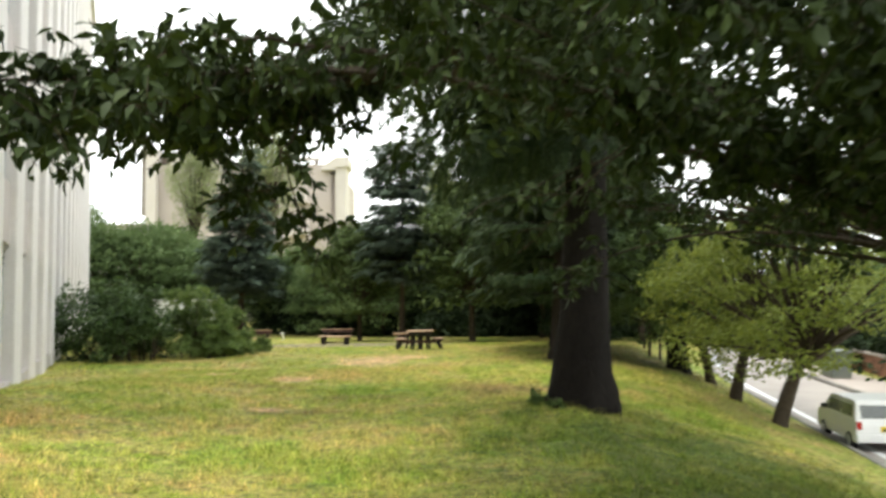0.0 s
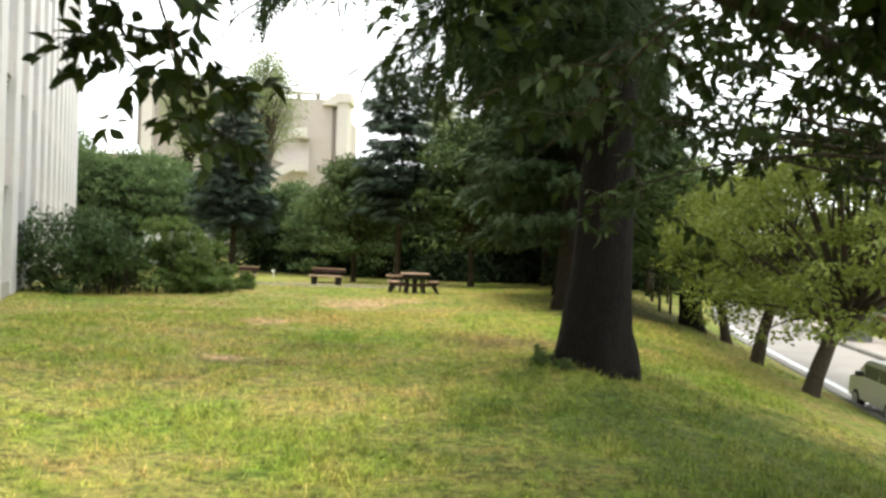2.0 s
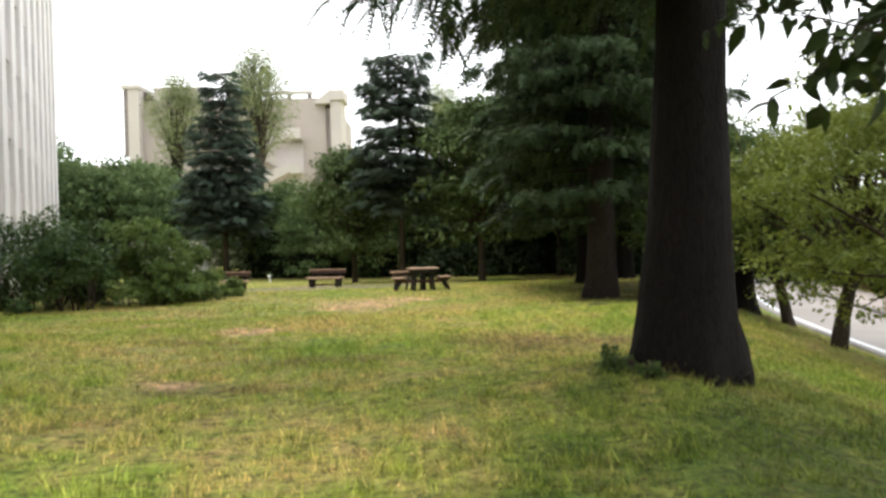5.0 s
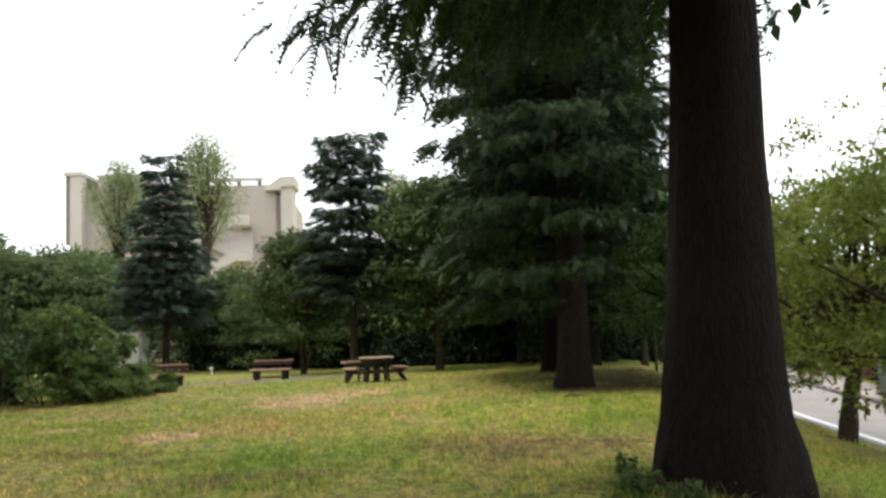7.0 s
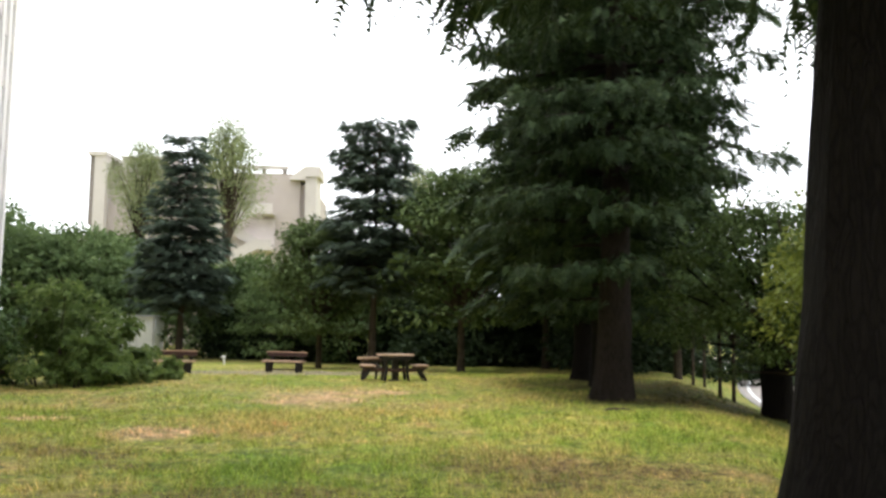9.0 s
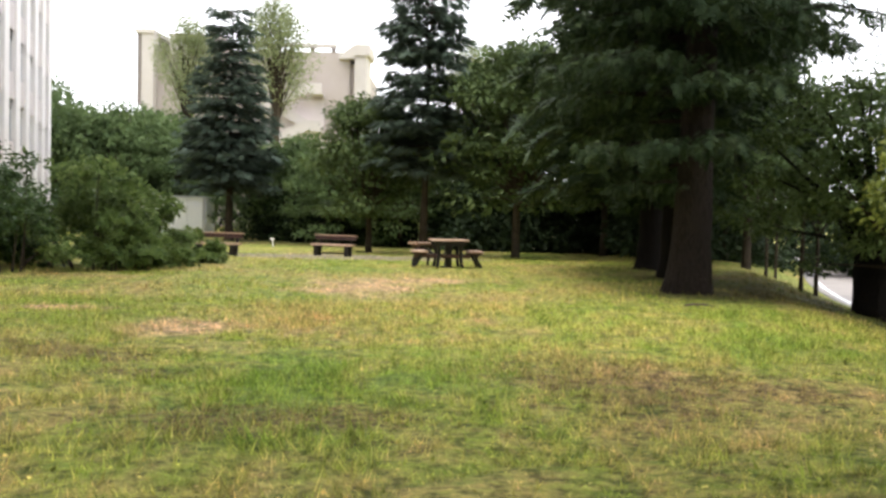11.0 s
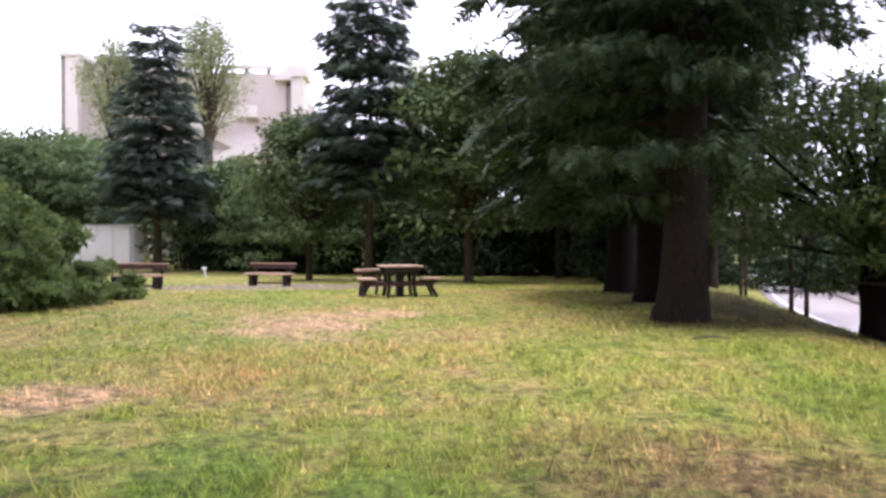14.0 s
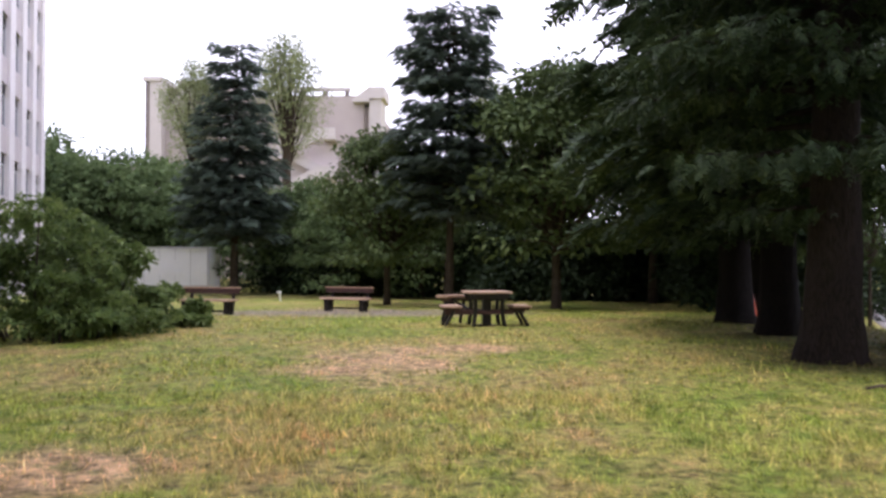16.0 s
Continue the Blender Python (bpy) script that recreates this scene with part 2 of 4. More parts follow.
POPLAR_LEAF = foliage("poplar_leaves", (0.14, 0.175, 0.075), (0.24, 0.28, 0.125), (0.34, 0.37, 0.19), 0.35, 0.5)
WHORL_LEAF = foliage("broad_shrub_leaves", (0.045, 0.088, 0.022), (0.135, 0.205, 0.05), (0.28, 0.35, 0.12), 0.35, 0.45, 0.22)
BUSH_LEAF = foliage("laurel_leaves", (0.022, 0.05, 0.014), (0.062, 0.11, 0.03), (0.13, 0.19, 0.06), 0.25, 0.45, 0.25)
# Backlit darkness of the near boughs is put into this leaf colour.
CHERRY_LEAF = foliage("cherry_leaves", (0.014, 0.024, 0.008), (0.034, 0.054, 0.015), (0.07, 0.10, 0.024), 0.1, 0.55, 0.15)
ASPHALT = plain("asphalt", (0.30, 0.27, 0.25), (0.41, 0.372, 0.345), 0.9, 0.6, 60, 0.4, 0.006)
CONCRETE = plain("kerb_concrete", (0.20, 0.19, 0.175), (0.32, 0.305, 0.28), 0.85, 1.5, 50, 0.3, 0.006, random_shift=0.3)
FACADE = plain("facade_panel", (0.66, 0.62, 0.61), (0.80, 0.765, 0.755), 0.7, 0.35, 12, 0.05, 0.01)
# Recessed wall toned darker; the recess's own shade is in the colour.
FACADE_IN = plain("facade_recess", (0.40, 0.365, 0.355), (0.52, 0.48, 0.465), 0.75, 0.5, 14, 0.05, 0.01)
TOWER_WALL = plain("tower_wall", (0.33, 0.285, 0.262), (0.42, 0.37, 0.342), 0.8, 0.25, 6, 0.1, 0.02)
TOWER_TRIM = plain("tower_trim", (0.42, 0.385, 0.36), (0.52, 0.48, 0.455), 0.8, 0.25, 6, 0.1, 0.02)
SPANDREL = plain("facade_spandrel", (0.47, 0.415, 0.41), (0.58, 0.52, 0.51), 0.7, 0.4, 12, 0.05, 0.01)
TOWER_DARK = plain("tower_shaft", (0.15, 0.13, 0.12), (0.22, 0.19, 0.175), 0.8, 0.3, 6, 0.1, 0.02)
# Shade on the bench backs is taken into this dark tone.
DARK_WOOD = plain("dark_wood", (0.035, 0.015, 0.012), (0.08, 0.035, 0.027), 0.6, 6, 60, 0.3, 0.004, random_shift=0.3)
# Worn wood, lightened further for the sky's light on tops and seats.
WORN_LIT_WOOD = plain("worn_lit_wood", (0.36, 0.225, 0.15), (0.6, 0.42, 0.30), 0.65, 5, 55, 0.3, 0.004, random_shift=0.35)
DARK_METAL = plain("dark_metal", (0.012, 0.010, 0.010), (0.03, 0.026, 0.024), 0.5, 5, 50, 0.15, 0.003, 0.3)
WHITE_PAINT = plain("white_paint", (0.76, 0.77, 0.79), (0.86, 0.86, 0.87), 0.5, 1.2, 20, 0.05, 0.005)
GREY_PAINT = plain("grey_paint", (0.40, 0.41, 0.43), (0.5, 0.51, 0.53), 0.5, 1.2, 20, 0.05, 0.005)
CAR_WHITE = plain("car_white", (0.76, 0.76, 0.76), (0.84, 0.84, 0.84), 0.15, 0.8, 8, 0.0, 0.001)
TYRE = plain("tyre_rubber", (0.012, 0.012, 0.012), (0.03, 0.03, 0.03), 0.85, 6, 60, 0.3, 0.003)
PLATE = plain("plate_yellow", (0.72, 0.50, 0.03), (0.8, 0.58, 0.05), 0.5, 4, 40, 0.0, 0.001)
INK = plain("plate_ink", (0.02, 0.02, 0.02), (0.04, 0.04, 0.04), 0.6, 4, 40, 0.0, 0.001)
RED_LAMP = plain("red_lamp", (0.35, 0.02, 0.015), (0.5, 0.03, 0.02), 0.2, 4, 40, 0.0, 0.001)
CONE_RED = plain("cone_plastic", (0.45, 0.08, 0.03), (0.6, 0.12, 0.05), 0.5, 5, 40, 0.05, 0.002)
BRICK_RED = plain("red_masonry", (0.20, 0.085, 0.055), (0.36, 0.17, 0.12), 0.85, 3, 40, 0.4, 0.01, random_shift=0.4)
PAVING = plain("pale_paving", (0.36, 0.31, 0.28), (0.48, 0.42, 0.38), 0.85, 0.8, 30, 0.2, 0.005)
CABINET = plain("cabinet_green", (0.12, 0.14, 0.12), (0.18, 0.20, 0.17), 0.6, 2, 20, 0.05, 0.003)
BRICK_JOINT = plain("brick_joint", (0.20, 0.17, 0.15), (0.28, 0.25, 0.22), 0.9, 3, 30, 0.2, 0.004)


def glass_material():
    m, n, l, p = nodes_of("window_glass")
    tc = n.new("ShaderNodeTexCoord").outputs["Object"]
    l.new(ramp_node(n, l, noise_node(n, l, tc, 0.3, 2), [(0.35, (0.14, 0.145, 0.155)), (0.65, (0.25, 0.255, 0.27))]), p.inputs["Base Color"])
    p.inputs["Roughness"].default_value = 0.08
    p.inputs["Specular IOR Level"].default_value = 0.8
    return m


GLASS = glass_material()


# ---- building blocks ----
def mesh_np(name, V, F, smooth=False):
    me = bpy.data.meshes.new(name)
    V, F = np.ascontiguousarray(V, dtype=np.float32), np.ascontiguousarray(F, dtype=np.int32)
    me.vertices.add(len(V))
    me.vertices.foreach_set("co", V.ravel())
    me.loops.add(F.size)
    me.loops.foreach_set("vertex_index", F.ravel())
    me.polygons.add(len(F))
    me.polygons.foreach_set("loop_start", np.arange(0, F.size, F.shape[1], dtype=np.int32))
    if smooth:
        me.polygons.foreach_set("use_smooth", np.ones(len(F), dtype=bool))
    me.update(calc_edges=True)
    return me


def obj(name, me, material, parent=None, label="", m=None):
    if material is not None and not me.materials:
        me.materials.append(material)
    ob = new(name, me)
    if parent is not None:
        ob.parent = parent
    if m is not None:
        ob.matrix_basis = m
    return tagged(ob, label)


def part(name, bm, material, parent=None, label="", m=None, bevel=0.0):
    if bevel:
        bmesh.ops.bevel(bm, geom=bm.edges[:], offset=bevel, segments=2, affect="EDGES", profile=0.6)
    me = bpy.data.meshes.new(name)
    bm.to_mesh(me)
    bm.free()
    return obj(name, me, material, parent, label, m)


def box(*blocks):
    """A bmesh of boxes, each (x0, x1, y0, y1, z0, z1)."""
    bm = bmesh.new()
    for x0, x1, y0, y1, z0, z1 in blocks:
        bmesh.ops.create_cube(bm, size=1, matrix=Matrix.Translation(((x0 + x1) / 2, (y0 + y1) / 2, (z0 + z1) / 2)) @ Matrix.Diagonal((x1 - x0, y1 - y0, z1 - z0, 1)))
    return bm


def join(parts):
    Vs, Fs, k = [], [], 0
    for V, F in parts:
        Vs.append(V)
        Fs.append(F + k)
        k += len(V)
    return np.concatenate(Vs), np.concatenate(Fs)


def tube(P, R, n=6, rough=0.0, rng=None):
    """A tapering round limb along the points P with the radii R, as triangles."""
    P, R = np.asarray(P, float), np.asarray(R, float)
    T = np.gradient(P, axis=0)
    T /= np.linalg.norm(T, axis=1)[:, None] + 1e-9
    ref = np.array([1.0, 0, 0]) if abs(T[0][0]) < 0.8 else np.array([0, 1.0, 0])
    A = np.cross(T, ref)
    A /= np.linalg.norm(A, axis=1)[:, None] + 1e-9
    B = np.cross(T, A)
    th = np.linspace(0, 2 * np.pi, n, endpoint=False)
    rad = R[:, None] * np.ones(n)
    if rough and rng is not None:
        rad = rad * (1 + rough * rng.standard_normal((len(P), n)))
    V = P[:, None, :] + rad[..., None] * (np.cos(th)[None, :, None] * A[:, None, :] + np.sin(th)[None, :, None] * B[:, None, :])
    i, j = np.meshgrid(np.arange(len(P) - 1), np.arange(n), indexing="ij")
    a, b = i * n + j, i * n + (j + 1) % n
    F = np.concatenate([np.stack([a, b, b + n], -1).reshape(-1, 3), np.stack([a, b + n, a + n], -1).reshape(-1, 3)])
    return V.reshape(-1, 3), F


def scatter(TV, TF, pos, fwd, nrm, scale):
    """Copies of a small shape (y forward, z its face) joined into one net of triangles."""
    fwd = fwd / (np.linalg.norm(fwd, axis=1)[:, None] + 1e-9)
    side = np.cross(fwd, nrm)
    side /= np.linalg.norm(side, axis=1)[:, None] + 1e-9
    up = np.cross(side, fwd)
    s = np.asarray(scale)[:, None, None]
    V = pos[:, None, :] + s * (TV[None, :, 0:1] * side[:, None] + TV[None, :, 1:2] * fwd[:, None] + TV[None, :, 2:3] * up[:, None])
    F = TF[None] + (np.arange(len(pos)) * len(TV))[:, None, None]
    return V.reshape(-1, 3), F.reshape(-1, 3)


# A simple folded leaf and a fuller one with a pointed tip
LEAF_V = np.array([(0, 0, 0), (0.27, 0.45, 0.07), (0, 1, -0.06), (-0.27, 0.45, 0.07)], float)
LEAF_F = np.array([(0, 1, 2), (0, 2, 3)])
BIG_V = np.array([(0, 0, 0), (0.17, 0.2, 0.05), (0.25, 0.45, 0.06), (0.17, 0.72, 0.0), (0, 1.05, -0.16), (-0.17, 0.72, 0.0), (-0.25, 0.45, 0.06), (-0.17, 0.2, 0.05), (0, 0.5, 0.0)], float)
BIG_F = np.array([(0, 1, 2), (0, 2, 8), (2, 3, 8), (3, 4, 8), (4, 5, 8), (5, 6, 8), (6, 0, 8), (7, 0, 6)])


def frond(seed, n=10, spread=0.42, width=0.06, droop=0.25):
    """A flat spray of needle twigs along a stem."""
    rng = np.random.default_rng(seed)
    V, F = [], []
    for k in range(n):
        t = (k + 0.5) / n
        for sgn in (-1, 1):
            ln = spread * (1.05 - 0.75 * t) * rng.uniform(0.7, 1.15)
            a = rng.uniform(0.75, 1.15)
            base = np.array([0, t, -droop * t * t])
            tip = base + np.array([sgn * ln * math.sin(a), ln * math.cos(a), -0.12 * ln + rng.uniform(-0.05, 0.05)])
            w = width * rng.uniform(0.7, 1.2)
            V += [base + (0, -w, 0), base + (0, w, 0.0), tip]
            F.append((3 * len(F), 3 * len(F) + 1, 3 * len(F) + 2))
    V += [np.array((-0.02, 0, 0)), np.array((0.02, 0, 0)), np.array((0, 1.1, -droop * 1.2))]
    F.append((len(V) - 3, len(V) - 2, len(V) - 1))
    return np.array(V, float), np.array(F)


def tree(name, label, category="tree", group=""):
    return tagged(new(name), label, category, group)


def conifer(seed, height, z0, reach, trunk_r, n_branch, spray, droop=0.35, flare=1.35, shape=0.8, trunk_n=14, density=1.0, lift=0.1, drop_tips=0.25, width=0.06, fan=0.16, top=0.12, twigs=10, spread=0.42, hang=0.0, tier=0.0, jitter=0.13, gap=None, vary=(0.68, 1.12), fluff=0.2, skirt=0, lean=None, foot=0.55):
    """Trunk, limbs and needles of a layered conifer standing on the origin."""
    rng = np.random.default_rng(seed)
    zs = np.array([-0.5, 0, 0.12, 0.3, 0.6, 1.0, 1.6, 2.4, 3.6, 5, 7, 9, 12, 16, 20, 26])
    zs = np.append(zs[zs < height], height)
    rs = trunk_r * (1 - 0.93 * np.maximum(zs, 0) / height) * (1 + (flare - 1) * np.exp(-np.maximum(zs, 0) / foot))
    fl = 1 + 0.10 * np.exp(-np.maximum(zs, 0) / 0.6)[:, None] * np.sin(5 * np.linspace(0, 2 * np.pi, trunk_n, endpoint=False) + seed)[None]
    P = np.stack([0.012 * zs * math.sin(seed), 0.01 * zs * math.cos(seed * 2), zs], 1)
    if lean is not None:
        P = np.stack([lean[0] * zs, lean[1] * zs, zs], 1)
    TV, TF = tube(P, rs, trunk_n, 0.025, rng)
    C = np.repeat(P, trunk_n, 0)
    TV = C + (TV - C) * fl.reshape(-1, 1)
    limbs, sp, sf, sn, ss = [], [], [], [], []
    for k in range(n_branch + skirt):
        q = ((k + rng.uniform(0, 1)) / n_branch) ** 1.15 if k < n_branch else 0
        h = z0 + (height - 0.4 - z0) * q
        if tier:
            h = z0 + tier * round((h - z0) / tier) + rng.normal(0, jitter)
        a = k * 2.39996 + rng.uniform(-0.3, 0.3)
        if gap and q < gap[2] and abs((math.degrees(a) - gap[0] + 180) % 360 - 180) < gap[1]:
            continue
        L = reach * max(top, (1 - q)) ** shape * rng.uniform(*vary)
        if q < 0.12:
            L *= rng.uniform(0.6, 1.0)
        if k >= n_branch:
            h, L = z0 - rng.uniform(0, 1.2), reach * rng.uniform(0.3, 0.6)
        d = np.array([math.cos(a), math.sin(a), 0])
        t = np.linspace(0, 1, 7)
        BP = np.array([0, 0, h]) + (np.array([lean[0], lean[1], 0]) * h if lean else 0) + t[:, None] * L * d + np.outer(L * (lift * t - droop * t * t), (0, 0, 1)) + rng.normal(0, 0.03 * L, (7, 3)) * t[:, None]
        limbs.append(tube(BP, np.linspace(max(0.02, 0.018 * L + 0.012), 0.006, 7), 5))
        m = max(4, int(L / 0.13 * density))
        u = rng.uniform(0.12, 1.0, m) ** 0.8
        idx = u * 6
        i0 = np.minimum(idx.astype(int), 5)
        p = BP[i0] + (idx - i0)[:, None] * (BP[i0 + 1] - BP[i0])
        ang = a + rng.choice([-1, 1], m) * rng.uniform(0.25, 1.35, m) * (1.1 - 0.5 * u)
        f = np.stack([np.cos(ang), np.sin(ang), rng.uniform(-drop_tips * 2, drop_tips * 0.4, m)], 1)
        f[:, 2] -= np.where(rng.uniform(0, 1, m) < hang, rng.uniform(1.2, 3.5, m), 0)
        lat = rng.normal(0, fan * L, m) * (0.25 + 0.75 * np.sin(np.pi * u ** 0.8))
        p = p + np.outer(lat, (-d[1], d[0], 0)) - np.outer(np.abs(lat) * 0.15, (0, 0, 1))
        sp.append(p + rng.normal(0, 0.05, (m, 3)))
        sf.append(f)
        sn.append(np.stack([rng.normal(0, fluff, m), rng.normal(0, fluff, m), np.ones(m)], 1))
        ss.append(spray * rng.uniform(0.6, 1.2, m) * (0.7 + 0.5 * min(1, L / 3)))
    sp, sf, sn, ss = map(np.concatenate, (sp, sf, sn, ss))
    kinds = rng.integers(0, 3, len(sp))
    crown = join([scatter(*frond(100 + v, twigs, spread, width, drop_tips), sp[kinds == v], sf[kinds == v], sn[kinds == v], ss[kinds == v]) for v in range(3)])
    return (TV, TF), limbs, crown


def add_limbs(limbs, bark, parent, split):
    if split:
        for k in limbs:
            obj("limb", mesh_np("limb", *k, smooth=True), bark, parent)
    else:
        tagged(obj("branchwork", mesh_np("branchwork", *join(limbs), smooth=True), bark, parent), kind="stuff")


def plant_conifer(name, label, places, bark, needles, group="", split=False, **kw):
    """One conifer, and its like at the other places: x, y, turn, size."""
    trunk, limbs, crown = conifer(**kw)
    first = None
    for x, y, turn, size in places:
        m = pose(x, y, ground_z(x, y), 0, 0, turn) @ Matrix.Diagonal((size, size, size, 1))
        if first is None:
            first = tree(name, label, "tree", group)
            first.matrix_basis = m
            obj("trunk", mesh_np("trunk", *trunk, smooth=True), bark, first)
            add_limbs(limbs, bark, first, split)
            obj("crown", mesh_np("crown", *crown), needles, first)
        else:
            c = copy_thing(first, pose(0, 0, 0))
            c.matrix_basis = m
    return first


def bezier(a, b, c, n=7):
    t = np.linspace(0, 1, n)[:, None]
    return (1 - t) ** 2 * a + 2 * t * (1 - t) * b + t * t * c


def clump_leaves(rng, centres, radii, per, size, flat=0.6, hang=0.3):
    """Leaves gathered in uneven clumps round the centres."""
    k = np.repeat(np.arange(len(centres)), per)
    d = rng.normal(0, 1, (len(k), 3))
    d /= np.linalg.norm(d, axis=1)[:, None]
    r = rng.uniform(0.25, 1.0, len(k)) ** 0.55 * (1 + 0.35 * np.sin(d[:, 0] * 5 + k) * np.cos(d[:, 1] * 4 + k * 2))
    p = centres[k] + d * (r * radii[k])[:, None] * np.array([1, 1, flat])
    f = d * [1, 1, 0.4] + rng.normal(0, 0.5, (len(k), 3)) + [0, 0, -hang]
    n = d * 0.6 + rng.normal(0, 0.4, (len(k), 3)) + [0, 0, 0.8]
    return p, f, n, size * rng.uniform(0.6, 1.25, len(k))


def broadleaf(seed, height, fork, reach, trunk_r, n_clump, per, size, lean=(0, 0), flat=0.6, low=0.35, clump=1.0, leaf=(LEAF_V, LEAF_F), stems=1, bare=0):
    """Trunk, limbs and leaves of a spreading tree standing on the origin. bare: thinly leaved limbs that rise above the crown."""
    rng = np.random.default_rng(seed)
    top = np.array([lean[0], lean[1], fork])
    trunks, limbs = [], []
    for s in range(stems):
        off = np.array([math.cos(s * 2.3), math.sin(s * 2.3), 0]) * (0.0 if stems == 1 else trunk_r * 0.9)
        P = bezier(np.array([0, 0, -0.3]) + off, np.array([lean[0] * 0.35, lean[1] * 0.35, fork * 0.5]) + off * 1.5, top + off * 3, 8)
        trunks.append(tube(P, trunk_r * np.array([1.5, 1.12, 1, 0.94, 0.9, 0.86, 0.82, 0.75]) / math.sqrt(stems), 10, 0.05, rng))
    centres, radii = [], []
    for k in range(n_clump):
        a = k * 2.39996 + rng.uniform(-0.4, 0.4)
        q = rng.uniform(0, 1) ** 0.7
        w = math.sqrt(max(0.05, 1 - (2 * q - 0.75) ** 2 * 0.6)) if q > 0.4 else 0.85 + 0.3 * q
        r = reach * w * math.sqrt(rng.uniform(0.05, 1))
        z = height * (low + (1 - low) * q) - 0.06 * r
        c = np.array([lean[0] + r * math.cos(a), lean[1] + r * math.sin(a), z])
        centres.append(c)
        radii.append(clump * rng.uniform(0.65, 1.2))
        if k % 2 == 0:
            mid = top + (c - top) * 0.45 + np.array([0, 0, 0.25 * abs(c[2] - fork) * 0.5]) + rng.normal(0, 0.25, 3)
            start = top + np.array([0, 0, -fork * 0.25 * rng.uniform(0, 1)]) * [0, 0, 1]
            L = np.linalg.norm(c - top)
            limbs.append(tube(bezier(start, mid, c, 8), np.linspace(min(trunk_r * 0.55, 0.02 + 0.02 * L), 0.01, 8), 5))
    p, f, n, s = clump_leaves(rng, np.array(centres), np.array(radii), per, size, flat)
    for k in range(bare):
        a = rng.uniform(0, 6.283)
        c = np.array([lean[0] + 0.5 * reach * math.cos(a), lean[1] + 0.5 * reach * math.sin(a), height * rng.uniform(1.05, 1.35)])
        B = bezier(top, top + (c - top) * 0.5 + rng.normal(0, 0.4, 3), c, 9)
        limbs.append(tube(B, np.linspace(0.05, 0.008, 9), 5))
        for j in range(5):
            b = B[rng.integers(4, 9)]
            e = b + rng.normal(0, 0.45, 3) + [0, 0, 0.25]
            limbs.append(tube(bezier(b, (b + e) / 2 + rng.normal(0, 0.1, 3), e, 5), np.linspace(0.015, 0.004, 5), 4))
            q = clump_leaves(rng, np.array([e]), np.array([0.3]), 35, size, 0.6)
            p, f, n, s = (np.concatenate(v) for v in zip((p, f, n, s), q))
    return join(trunks), limbs, scatter(*leaf, p, f, n, s)


def plant_tree(name, label, places, bark, leaves, group="", z=None, split=False, **kw):
    trunk, limbs, crown = broadleaf(**kw)
    first = None
    for x, y, turn, size in places:
        m = pose(x, y, ground_z(x, y) if z is None else z, 0, 0, turn) @ Matrix.Diagonal((size, size, size, 1))
        if first is None:
            first = tree(name, label, "tree", group)
            first.matrix_basis = m
            obj("trunk", mesh_np("trunk", *trunk, smooth=True), bark, first)
            add_limbs(limbs, bark, first, split)
            obj("crown", mesh_np("crown", *crown), leaves, first)
        else:
            copy_thing(first, pose(0, 0, 0)).matrix_basis = m
    return first


# ---- ground, road and kerb ----
ROAD_Z, ROAD_W = -2.15, 4.2


def kerb_x(y):
    y = np.asarray(y, float)
    return 10.6 + 0.215 * (y - 19.5) + 0.004 * np.clip(y - 35, 0, 45) ** 2


def ground_np(x, y):
    x, y = np.asarray(x, float), np.asarray(y, float)
    base = np.interp(y, [-40, -3, 0, 3.8, 7, 11, 17, 38, 48, 60, 90], [0.1, 0.1, 0.04, -0.12, -0.36, -0.48, -0.53, -0.56, -0.80, -0.9, -0.95])
    base = base + 0.16 * np.exp(-((x - 2.6) ** 2 + (y - 15.9) ** 2) / 2.6)
    base = base + 0.5 * np.clip((-x - 2.5) / 4.5, 0, 1) * np.clip((26 - y) / 10, 0, 1) * np.clip((y - 2) / 8, 0, 1)
    k = kerb_x(y)
    x0 = np.minimum(np.clip(3.3 + 0.31 * (y - 16), 2.4, 40), k - 2.2)
    f = np.clip((x - x0) / (k - 0.15 - x0), 0, 1)
    z = base + (ROAD_Z + 0.1 - base) * (f * 0.62 + 0.38 * f * f)
    z = np.where(x > k - 0.05, ROAD_Z - 0.12, z)
    return np.where(x > k + ROAD_W + 0.1, ROAD_Z + 0.1, z)


def ground_z(x, y):
    return float(ground_np(x, y))


def build_ground():
    v = np.concatenate([[-1500, -500, -200, -100, -60, -40, -30], np.arange(-25, -0.2, 0.4), [-0.06, -0.04, ROAD_W + 0.05, ROAD_W + 0.15, 6, 8, 10, 15, 25, 50, 150, 500, 1500]])
    ys = np.concatenate([[-1500, -500, -150, -60, -30, -15, -8, -4], np.arange(-2, 60, 0.4), [62, 66, 72, 80, 95, 120, 160, 250, 500, 1500]])
    Y, W = np.meshgrid(ys, v, indexing="ij")
    X = W + kerb_x(np.clip(Y, -60, 160))
    Z = np.where(np.abs(Y) < 170, ground_np(X, Y), np.where(W > -0.05, ROAD_Z - 0.12, -0.95))
    rng = np.random.default_rng(3)
    Z = Z + np.where((W < -0.3) & (W > -25) & (Y < 60) & (Y > -4), rng.normal(0, 0.012, Z.shape), 0)
    nv = len(v)
    i, j = np.meshgrid(np.arange(len(ys) - 1), np.arange(nv - 1), indexing="ij")
    a = i * nv + j
    F = np.stack([a, a + 1, a + nv + 1, a + nv], -1).reshape(-1, 4)
    me = mesh_np("ground", np.stack([X, Y, Z], -1).reshape(-1, 3), F, True)
    tagged(obj("ground", me, GROUND), "uneven mown lawn with dry and bare patches and painted-in tree shade", "lawn", kind="structure")


